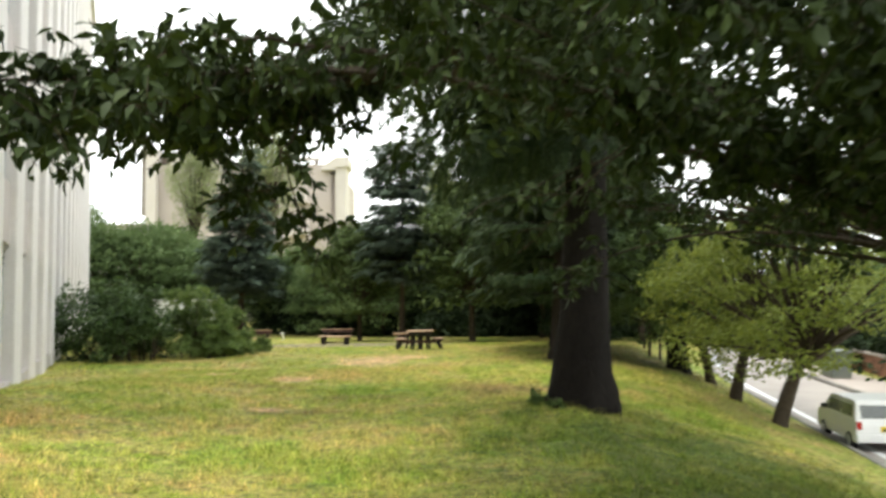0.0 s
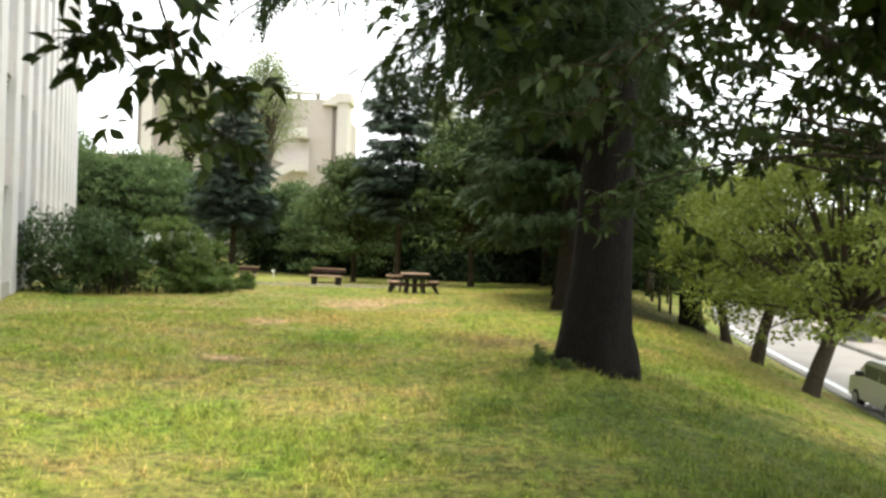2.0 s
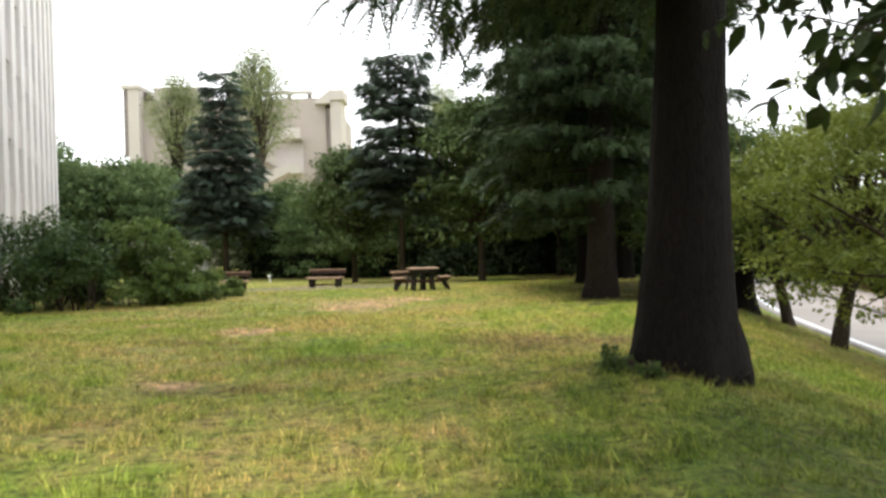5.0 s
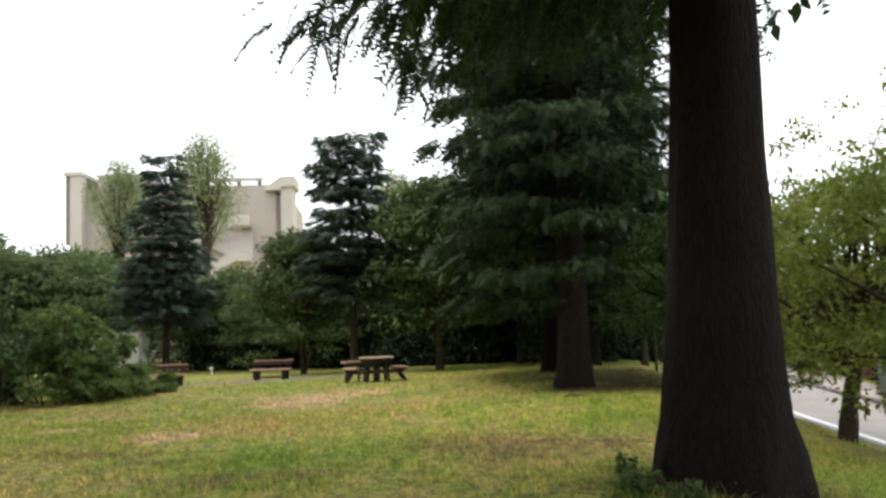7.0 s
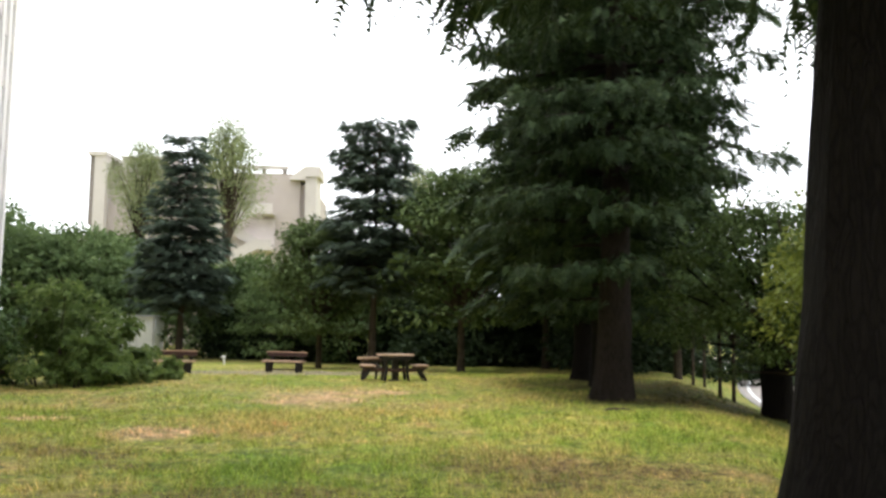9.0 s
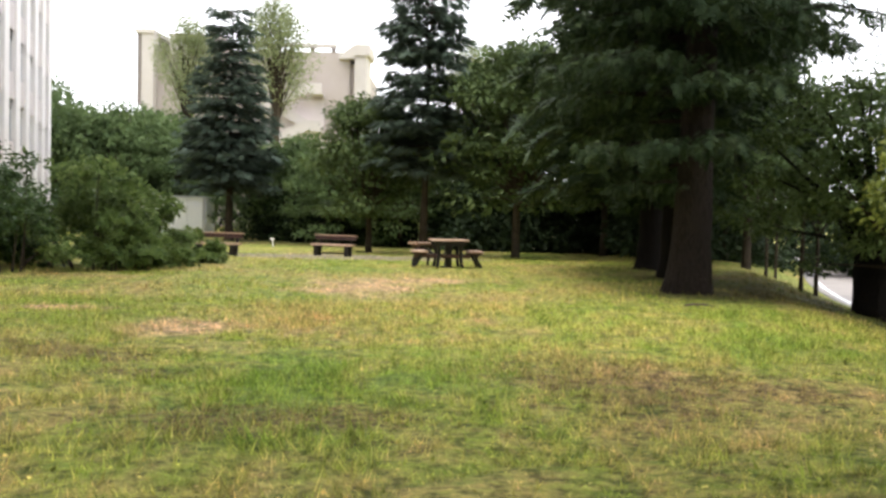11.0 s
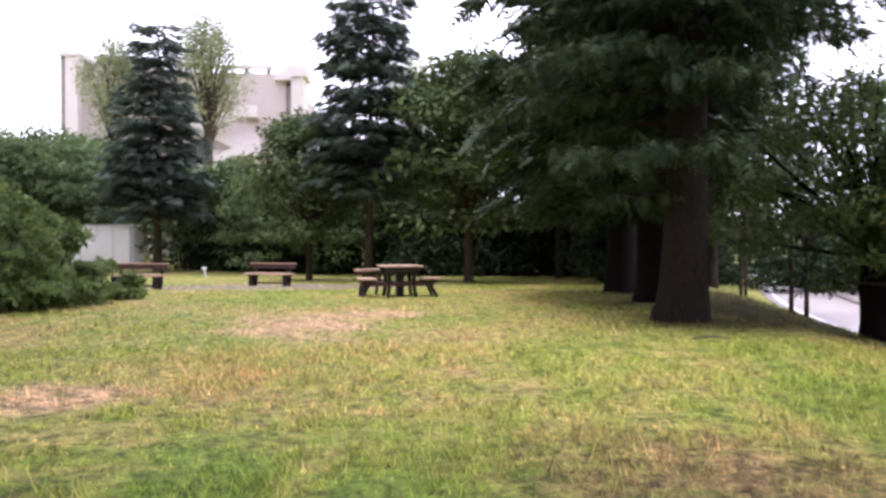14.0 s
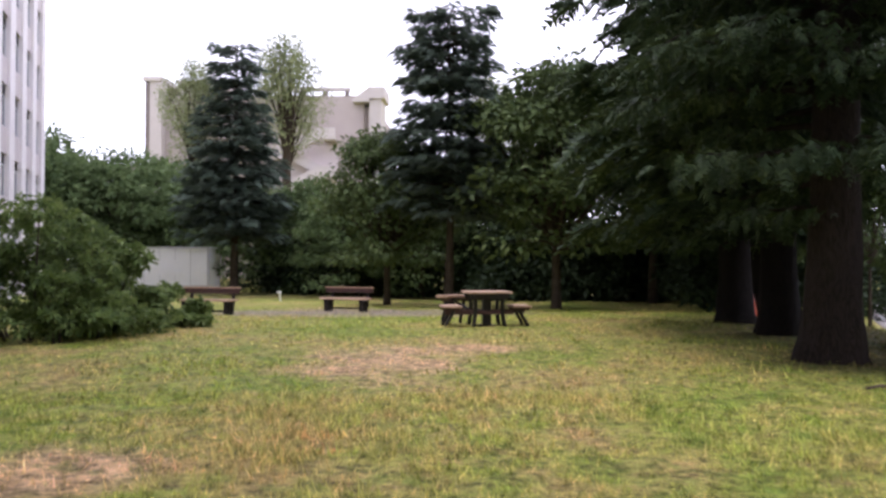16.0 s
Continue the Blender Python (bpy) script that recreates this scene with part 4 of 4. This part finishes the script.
        ht = np.where(tuft, size[k], 0.7) * h * rng.uniform(0.4, 1.35, n) * (0.7 + 0.6 * (np.sin(xy[:, 0] * 1.3) * np.cos(xy[:, 1] * 0.9 + xy[:, 0] * 0.4) * 0.5 + 0.5))
        P = np.stack([xy[:, 0], xy[:, 1], ground_np(xy[:, 0], xy[:, 1]) - 0.02], 1)
        a = rng.uniform(0, 6.283, n)
        side = np.stack([np.cos(a), np.sin(a), 0 * a], 1) * (w * rng.uniform(0.6, 1.4, n))[:, None]
        bend = np.stack([-np.sin(a), np.cos(a), 0 * a], 1) * (ht * rng.uniform(0.3, 1.7, n))[:, None]
        up = np.stack([0 * a, 0 * a, ht], 1)
        if short:
            return np.stack([P - side, P + side, P + bend * 0.8 + up], 1).reshape(-1, 3), np.arange(3 * n).reshape(-1, 3)
        V = np.stack([P - side, P + side, P + side * 0.6 + bend * 0.35 + up * 0.65, P - side * 0.6 + bend * 0.35 + up * 0.65, P + bend + up], 1)
        F = np.array([(0, 1, 2), (0, 2, 3), (3, 2, 4)])[None] + (np.arange(n) * 5)[:, None, None]
        return V.reshape(-1, 3), F.reshape(-1, 3)
    V, F = join([sow(290000, -7, 7.5, 3, 27, 0.066, 0.0075, 9000), sow(70000, -12, 11, 24, 50, 0.06, 0.016, 6000, 0.09), sow(3500, -10, 9, -1, 24, 0.12, 0.005, 300, short=False), sow(1800, 2.7, 4.6, 15.1, 16.9, 0.09, 0.005, 120, short=False)])
    n = 45000
    x, y = rng.uniform(-8, 8, n), rng.uniform(2, 30, n)
    keep = (x < kerb_x(y) - 0.2) & (np.sin(x * 1.1 + 1.7 * np.sin(y * 0.7)) * np.cos(y * 1.4 + x * 0.3) + rng.normal(0, 0.5, n) > 0.0)
    x, y = x[keep], y[keep]
    n = len(x)
    P = np.stack([x, y, ground_np(x, y) + rng.uniform(0.0, 0.04, n)], 1)
    W = scatter(LEAF_V * [1.5, 1, 1], LEAF_F, P, np.stack([rng.normal(0, 1, n), rng.normal(0, 1, n), rng.uniform(0.0, 0.7, n)], 1), np.stack([rng.normal(0, 0.3, n), rng.normal(0, 0.3, n), np.ones(n)], 1), rng.uniform(0.02, 0.045, n))
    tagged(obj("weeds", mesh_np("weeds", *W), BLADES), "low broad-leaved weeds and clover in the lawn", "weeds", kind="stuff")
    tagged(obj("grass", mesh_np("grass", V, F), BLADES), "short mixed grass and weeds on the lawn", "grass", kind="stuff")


# ================= the place =================
build_ground()
build_road()
build_office()
build_tower()

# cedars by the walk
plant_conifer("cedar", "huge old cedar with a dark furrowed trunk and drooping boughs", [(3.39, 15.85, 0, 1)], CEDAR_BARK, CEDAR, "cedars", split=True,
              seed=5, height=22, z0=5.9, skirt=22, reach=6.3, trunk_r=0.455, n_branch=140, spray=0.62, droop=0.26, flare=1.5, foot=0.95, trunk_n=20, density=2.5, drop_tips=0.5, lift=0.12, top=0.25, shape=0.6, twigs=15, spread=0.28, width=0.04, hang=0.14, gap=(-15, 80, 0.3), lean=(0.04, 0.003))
plant_conifer("cedar", "dark layered cedar with boughs down to head height", [(5.9, 30.5, 0, 1)], ROW_BARK, CEDAR, "cedars", split=True,
              seed=8, height=19, z0=3.0, reach=4.3, trunk_r=0.42, n_branch=215, spray=0.27, droop=0.16, flare=1.3, trunk_n=16, density=4.8, drop_tips=0.3, twigs=5, spread=0.55, width=0.1, shape=0.28, fan=0.2, tier=1.25, jitter=0.3, gap=(5, 55, 0.14), vary=(0.6, 1.06), fluff=0.6, hang=0.32)
# The third cedar is added behind the others to darken the ground beneath.
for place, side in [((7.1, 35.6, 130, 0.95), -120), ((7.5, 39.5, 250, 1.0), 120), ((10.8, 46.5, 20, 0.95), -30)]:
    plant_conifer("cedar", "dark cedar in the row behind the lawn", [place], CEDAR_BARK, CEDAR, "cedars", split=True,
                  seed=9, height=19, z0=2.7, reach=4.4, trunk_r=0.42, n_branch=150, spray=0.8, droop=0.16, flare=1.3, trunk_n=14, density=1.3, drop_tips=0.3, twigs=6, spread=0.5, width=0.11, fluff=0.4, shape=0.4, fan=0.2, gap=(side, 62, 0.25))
plant_conifer("fir", "tall narrow blue-green fir in tiers of boughs", [(-11.95, 67.3, 0, 1.0)], TREE_BARK, FIR, "firs",
              seed=21, height=14.6, z0=3.4, reach=3.5, trunk_r=0.24, n_branch=250, spray=0.52, droop=0.06, shape=0.5, density=1.9, drop_tips=0.25, width=0.12, twigs=6, spread=0.5, fan=0.26, top=0.18, tier=0.82, jitter=0.24, vary=(0.74, 1.08), fluff=0.45)
plant_conifer("fir", "blue-green fir with uneven tiers behind the picnic table", [(0.3, 52.0, 60, 1.0)], TREE_BARK, FIR, "firs",
              seed=33, height=12.2, z0=3.8, reach=2.75, trunk_r=0.19, n_branch=190, spray=0.5, droop=0.08, shape=0.36, density=2.2, drop_tips=0.25, width=0.12, twigs=6, spread=0.5, fan=0.28, top=0.36, tier=0.85, jitter=0.25, vary=(0.62, 1.12), fluff=0.45)

# broad-leaved trees along the road
plant_tree("road_tree", "leaning roadside tree with yellow-green leaves", [(9.3, 20.9, 0, 1.0), (9.85, 25.0, 20, 0.95)],
           TREE_BARK, LIGHT_LEAF, "roadside trees", split=True, seed=3, height=5.4, fork=1.8, reach=3.5, trunk_r=0.18, n_clump=92, per=165, size=0.15, lean=(0.95, 0.3), low=0.24, clump=0.75, flat=0.36, bare=9)
# The duller leaf material here paints in the shade of the cedars.
plant_tree("road_tree", "roadside tree near the cedars, their shade put into its leaf colour", [(10.9, 29.6, 80, 0.85)],
           TREE_BARK, MID_LEAF, "roadside trees", split=True, seed=4, height=5.6, fork=1.8, reach=3.0, trunk_r=0.19, n_clump=84, per=200, size=0.14, lean=(0.5, 0.3), low=0.3, clump=0.8, flat=0.45, bare=6)
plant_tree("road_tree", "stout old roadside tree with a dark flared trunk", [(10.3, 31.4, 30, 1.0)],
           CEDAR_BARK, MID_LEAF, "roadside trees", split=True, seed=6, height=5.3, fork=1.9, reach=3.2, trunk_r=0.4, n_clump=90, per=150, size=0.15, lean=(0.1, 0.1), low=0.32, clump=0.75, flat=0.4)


def build_cherry():
    """The tree at the start of the walk, whose boughs hang over the path."""
    rng = np.random.default_rng(71)
    x, y = 6.9, 9.8
    g = ground_z(x, y)
    t = tree("cherry_tree", "spreading cherry tree whose leafy boughs hang over the lawn", "tree")
    t.matrix_basis = pose(x, y, g)
    fork = np.array([-0.4, -0.2, 3.4])
    obj("trunk", mesh_np("trunk", *tube(bezier(np.array([0, 0, -0.3]), np.array([0.1, 0, 1.0]), fork, 8), 0.2 * np.array([1.5, 1.15, 1, 0.95, 0.9, 0.9, 0.85, 0.8]), 12, 0.04, rng), smooth=True), TREE_BARK, t)
    ends = [(2.6, 7.2, 3.2), (3.2, 9.0, 3.7), (3.9, 11.0, 4.2), (2.7, 9.8, 3.0), (3.4, 10.4, 3.2), (2.4, 8.6, 3.0), (2.5, 12.0, 2.85), (3.0, 12.6, 3.0), (2.9, 13.2, 2.95), (-2.7, 5.4, 2.5), (-2.3, 6.2, 2.7), (-3.2, 6.4, 2.7), (-3.4, 5.2, 2.75), (-2.2, 5.6, 2.85), (-0.8, 6.3, 2.5), (0.3, 4.8, 2.9), (-1.4, 4.6, 2.9), (1.2, 5.4, 2.9), (-1.5, 7.2, 2.75), (-2.4, 7.2, 2.95), (-1.9, 6.6, 2.65), (2.2, 6.4, 3.0), (2.3, 9.9, 2.1), (3.0, 11.6, 3.1), (3.6, 8.2, 3.1),
            (4.2, 10.4, 3.0), (4.8, 12.2, 3.1), (5.6, 13.6, 3.3), (3.4, 6.2, 3.3), (5.2, 7.0, 3.3), (1.6, 8.6, 4.2), (0.2, 6.6, 3.9), (2.8, 10.2, 4.4), (4.6, 9.0, 4.6), (6.4, 6.4, 3.6), (7.6, 12.6, 3.5), (-1.0, 6.6, 4.4), (5.8, 11.0, 5.4), (1.8, 4.4, 3.6), (6.6, 9.0, 3.4),
            (5.4, 4.8, 3.4), (4.2, 4.4, 3.5), (7.2, 7.6, 3.6), (3.4, 4.2, 3.1), (-0.4, 4.2, 3.4), (2.2, 4.0, 2.8), (3.0, 4.8, 2.9), (2.6, 3.4, 2.9), (4.2, 5.4, 2.8), (1.2, 3.8, 3.1), (3.6, 12.0, 2.7), (4.2, 11.6, 2.9), (4.6, 12.6, 2.6), (3.4, 12.8, 2.9), (5.0, 11.8, 2.8)]
    ends = [(a * 1.12, b + 2.0, c + 0.3) if a > 2.6 and 6.8 < b < 11 else (a, b, c) for a, b, c in ends]
    P, Fw, N, S, twigs = [], [], [], [], []
    hub = np.array([0.4, 7.4, 3.45]) - (x, y, g)
    obj("bough", mesh_np("bough", *tube(bezier(fork, (fork + hub) / 2 + [0.3, 0.4, 0.35], hub, 12), np.linspace(0.08, 0.036, 12), 8, 0.05, rng), smooth=True), TREE_BARK, t)
    tips = [(-0.65, 7.1, 1.82), (-0.95, 7.1, 1.95), (-1.3, 7.2, 2.15), (0.9, 6.9, 1.95), (1.2, 7.4, 2.2), (2.4, 10.0, 2.0), (0.9, 8.6, 2.35), (2.1, 9.4, 1.75)]
    for e in ends + tips:
        low = e in tips
        e = np.array(e) - (x, y, g)
        L = np.linalg.norm(e - fork)
        root = hub if e[0] + x < 0 else fork
        L = np.linalg.norm(e - root)
        if low:
            root = min((np.array(q) - (x, y, g) for q in ends), key=lambda q: np.linalg.norm(q - e))
            L = np.linalg.norm(e - root)
        B = bezier(root, root + (e - root) * 0.5 + np.array([0, 0, 0.07 * L]) + rng.normal(0, 0.15 if low else 0.3, 3), e, 14)
        B = B + np.cumsum(rng.normal(0, 0.022, B.shape), 0) * np.linspace(0, 1, 14)[:, None]
        obj("limb", mesh_np("limb", *tube(B, np.linspace(0.007 if low else 0.018 + 0.004 * L, 0.005, 14), 6), smooth=True), TREE_BARK, t)
        for k in range((7 if e[0] + x < 0 else 5) if low else int(L * (9.5 if e[1] + y < 5.7 else 7.0 if e[1] + y < 9 else 3.1) * (1.6 if root is hub else 1.5 if e[1] + y < 6.6 and e[0] + x > 1.0 else 0.75 if e[0] + x > 1.0 and e[2] + g < 4.1 else 1.0))):
            u = (rng.uniform(0.5, 1) if low else rng.uniform(0.22, 1) ** 0.75) * 13
            i = min(int(u), 12)
            b = B[i] + (u - i) * (B[i + 1] - B[i])
            if not low and -1.2 < b[0] + x < -0.25 and b[1] + y < 7 and rng.uniform(0, 1) < 0.45:
                continue
            a = rng.uniform(0, 6.283)
            tip = b + np.array([math.cos(a) * 0.5, math.sin(a) * 0.5, rng.uniform(-0.5, 0.25)]) * rng.uniform(0.5, 1.2)
            mid = (b + tip) / 2 + [0, 0, 0.08]
            Q = bezier(b, mid, tip, 5)
            twigs.append(tube(Q, np.linspace(0.006, 0.002, 5), 4))
            m = rng.integers(12, 19)
            v = rng.uniform(0.15, 1, m) * 3.99
            j = v.astype(int)
            P.append(Q[j] + (v - j)[:, None] * (Q[j + 1] - Q[j]) + rng.normal(0, 0.02, (m, 3)))
            Fw.append(rng.normal(0, 0.55, (m, 3)) + (tip - b) * 0.5 + [0, 0, -0.35])
            N.append(rng.normal(0, 0.5, (m, 3)) + [0, 0, 0.7])
            S.append(rng.uniform(0.085, 0.145, m))
    tagged(obj("branchwork", mesh_np("branchwork", *join(twigs), smooth=True), TREE_BARK, t), kind="stuff")
    near = scatter(BIG_V, BIG_F, *map(np.concatenate, (P, Fw, N, S)))
    # unseen top of the crown, added over and behind the start to block sky light
    c = np.stack([rng.uniform(-7, 2.5, 120), rng.uniform(-6.5, 4, 120), rng.uniform(5.4, 8.5, 120)], 1)
    c = np.concatenate([c, np.stack([rng.uniform(-11, 2, 110), rng.uniform(-17.5, -6.5, 110), rng.uniform(4.6, 8.0, 110)], 1)])
    shade_canopy = scatter(LEAF_V, LEAF_F, *clump_leaves(rng, c, rng.uniform(0.7, 1.3, len(c)), 110, 0.22, 0.5))
    obj("crown", mesh_np("crown", *join([near, shade_canopy])), CHERRY_LEAF, t)


build_cherry()

# woods behind the benches; the last four trees are unseen, added to shade the start
wood = [(-44, 82, 0, 1.5), (-37, 80, 40, 1.45), (-30, 81, 70, 1.5), (-24, 83, 160, 1.35), (-18.5, 82, 250, 1.1), (-8, 71, 40, 0.92), (-4.5, 65, 110, 0.8), (-12.5, 78, 300, 0.95), (-33, 88, 20, 1.6), (-24, 92, 90, 1.4), (-4, 75, 200, 1.0), (2, 70, 10, 1.1), (-1, 63, 210, 0.85), (9.4, 2.5, 30, 1.0), (7.5, -4.5, 100, 1.1), (2.5, -11, 0, 1.2), (-8, -13, 60, 1.2)]
plant_tree("woodland_tree", "dense dark green tree, for the wood's edge and unseen shading behind the start", wood, TREE_BARK, DARK_LEAF, "woodland trees",
           seed=41, height=7.4, fork=2.2, reach=4.2, trunk_r=0.18, n_clump=95, per=108, size=0.345, low=0.06, clump=1.35, flat=0.3)
# Trees at y 47.5 and 54 are added to cut low sky light.
plant_tree("woodland_tree", "leafy mid-green tree at the wood's edge", [(4.4, 50.4, 0, 1.1), (9.5, 56, 100, 1.2), (6, 63, 50, 1.3), (14, 60, 200, 1.2), (19, 64, 20, 0.95), (13.6, 47.5, 130, 1.05), (15.0, 54, 240, 0.85), (-2.3, 54.0, 170, 0.85)], TREE_BARK, SHADE_LEAF, "woodland trees",
           seed=43, height=8.4, fork=2.6, reach=3.3, trunk_r=0.17, n_clump=85, per=128, size=0.31, low=0.22, clump=1.2, flat=0.4)
plant_tree("verge_tree", "round green tree across the road", [(21.5 + 0.215 * i * 6, 18 + i * 6, i * 67, 0.72 + 0.12 * (i % 3)) for i in range(10)], TREE_BARK, MID_LEAF, "trees across the road",
           seed=45, height=6.5, fork=2.0, reach=3.6, trunk_r=0.17, n_clump=50, per=120, size=0.38, low=0.1, clump=1.4, flat=0.5)
plant_tree("pollard_poplar", "pale green pollarded poplar with upright shoots", [(-21.3, 92, 0, 0.99), (-14.0, 96, 120, 1.16), (5.0, 98, 60, 0.98)], TREE_BARK, POPLAR_LEAF, "poplars",
           seed=51, height=18.6, fork=11, reach=3.2, trunk_r=0.42, n_clump=95, per=105, size=0.25, low=0.62, clump=0.85, flat=1.9)


def build_understorey():
    """The unbroken undergrowth below the woodland trees, coloured as if in deep shade."""
    rng = np.random.default_rng(81)
    c, r = [], []
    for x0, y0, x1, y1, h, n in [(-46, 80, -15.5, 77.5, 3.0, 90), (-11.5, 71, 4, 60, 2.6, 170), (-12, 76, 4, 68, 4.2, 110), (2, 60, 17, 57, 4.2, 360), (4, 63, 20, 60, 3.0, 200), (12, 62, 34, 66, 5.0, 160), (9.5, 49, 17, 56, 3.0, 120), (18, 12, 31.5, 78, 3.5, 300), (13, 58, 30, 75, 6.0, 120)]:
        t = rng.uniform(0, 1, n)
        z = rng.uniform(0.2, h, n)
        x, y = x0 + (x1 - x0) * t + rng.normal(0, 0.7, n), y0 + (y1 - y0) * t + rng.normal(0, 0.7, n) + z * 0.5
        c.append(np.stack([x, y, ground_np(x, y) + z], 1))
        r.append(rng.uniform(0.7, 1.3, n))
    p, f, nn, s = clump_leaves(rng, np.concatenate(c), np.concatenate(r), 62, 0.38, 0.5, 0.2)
    tagged(obj("undergrowth", mesh_np("undergrowth", *scatter(LEAF_V, LEAF_F, p, f, nn, s)), DEEP_SHADE_LEAF), "dense undergrowth along the wood's edge, its deep shade in the colour", "undergrowth", kind="stuff")


build_understorey()

# laurel bank by the office
shrub("broad_leaved_bush", "large-leaved green bush sprawling on to the lawn", [(-8.2, 34.0, 1.9, 2.75), (-7.35, 35.0, 1.4, 2.5), (-6.85, 36.0, 0.95, 1.85), (-6.5, 36.5, 0.5, 1.9), (-6.45, 36.9, 0.8, 1.15), (-6.0, 37.2, 0.65, 0.8), (-5.65, 37.4, 0.4, 0.55), (-7.3, 33.2, 0.9, 1.3), (-7.0, 34.2, 0.8, 1.0)], WHORL_LEAF, 0.19, 26, 61, whorl())
shrub("laurel_bush", "tall glossy dark laurel bush against the office wall", [(-11.4, 34.3, 2.4, 3.2), (-9.3, 32.3, 1.6, 2.75), (-10.4, 32.0, 1.5, 2.3)], BUSH_LEAF, 0.15, 140, 62)

build_bench("park_bench", "red-brown slatted park bench with dark legs", -3.4, 47.9, -20, 1.86)
build_bench("park_bench", "red-brown slatted park bench half behind the bush", -7.35, 44.4, -12, 1.9)
build_table(1.03, 38.0, 8)
build_shed(-15.05, 73.5, 0)
build_post(-7.55, 57.8)
build_cone(9.6, 44.0)
build_car(11.52, 19.9, -11.6)


def build_far_side():
    """Pale pavement, low red brick wall and grey-green cabinet across the road."""
    ys = np.linspace(-40, 160, 41)
    k = kerb_x(ys) + ROAD_W + 0.12
    n = len(ys)
    V = np.concatenate([np.stack([k + d, ys, np.full_like(ys, ROAD_Z + 0.13)], 1) for d in (0, 2.2)])
    tagged(obj("pavement", mesh_np("pavement", V, np.array([(i, i + n, i + n + 1, i + 1) for i in range(n - 1)])), PAVING), "pale beige pavement across the road", "pavement", kind="structure")
    wall = tagged(new("wall_east"), "low red-brown brick wall across the road", "wall", kind="structure")
    ang = -math.degrees(math.atan(0.215))
    wall.matrix_basis = pose(float(kerb_x(30)) + ROAD_W + 2.6, 30, ROAD_Z + 0.1, 0, 0, ang - 4)
    part("core", box((-0.1, 0.1, -8, 28, 0, 0.86)), BRICK_JOINT, wall)
    part("coping", box((-0.2, 0.2, -8.05, 28.05, 0.863, 0.95)), PAVING, wall)
    bm = box((-0.13, 0.13, 0.008, 0.492, 0.006, 0.164))
    me = bpy.data.meshes.new("brick")
    bm.to_mesh(me)
    bm.free()
    for row in range(5):
        for i in range(58):
            y = 4 + (i - 8) * 0.5 + (row % 2) * 0.25
            obj("brick", me, BRICK_RED, wall, m=pose(0, y, row * 0.17))
    c = tagged(new("utility_cabinet"), "grey-green metal utility cabinet on the far pavement", "cabinet")
    c.matrix_basis = pose(float(kerb_x(38)) + ROAD_W + 0.9, 38, ROAD_Z + 0.12, 0, 0, ang)
    part("body", box((-0.4, 0.4, -0.9, 0.9, 0.06, 1.15)), CABINET, c, bevel=0.015)
    part("roof", box((-0.46, 0.46, -0.96, 0.96, 1.153, 1.22)), CABINET, c)
    part("base", box((-0.38, 0.38, -0.88, 0.88, 0, 0.057)), CONCRETE, c)
    for y0 in (-0.86, 0.02):
        d = part("door", box((-0.425, -0.403, y0, y0 + 0.84, 0.1, 1.1)), CABINET, c)
        part("handle", box((-0.45, -0.427, y0 + 0.7, y0 + 0.73, 0.5, 0.7)), DARK_METAL, d)


def build_stakes():
    """Slim young trees on stakes under the cedars."""
    for i, (x, y, h) in enumerate([(12.0, 41.5, 3.2), (10.4, 35.2, 3.0), (10.9, 35.4, 2.8), (14.0, 45.5, 3.3)]):
        plant_tree("sapling", "slim young tree in the shade of the cedars", [(x, y, i * 50, 1)], TREE_BARK, DARK_LEAF, "saplings", seed=90 + i, height=h + 1.2, fork=h * 0.7, reach=1.1, trunk_r=0.055, n_clump=14, per=110, size=0.12, low=0.5, clump=0.5)


def build_fallen_branch():
    rng = np.random.default_rng(5)
    b = tagged(new("fallen_branch"), "grey fallen branch lying in the grass", "branch")
    x, y = 5.06, 27.3
    b.matrix_basis = pose(x, y, ground_z(x, y) + 0.03) @ Matrix.Diagonal((0.6, 0.6, 0.6, 1))
    obj("stick", mesh_np("stick", *tube(np.array([(-0.4, 0, 0.02), (-0.1, 0.06, 0.06), (0.2, 0.02, 0.05), (0.5, -0.05, 0.02)]), np.array([0.03, 0.035, 0.03, 0.012]), 7, 0.1, rng), smooth=True), PALE_BARK, b)
    obj("twig", mesh_np("twig", *tube(np.array([(0.1, 0.03, 0.06), (0.25, 0.2, 0.08), (0.32, 0.35, 0.03)]), np.array([0.015, 0.012, 0.004]), 5), smooth=True), PALE_BARK, b)


build_far_side()
build_stakes()
build_fallen_branch()
shrub("weed_clump", "leafy weeds growing at the cedar's foot", [(2.6, 15.5, 0.13, 0.24), (2.52, 15.8, 0.14, 0.34), (2.8, 15.15, 0.1, 0.14)], MID_LEAF, 0.075, 45, 66)

build_grass()
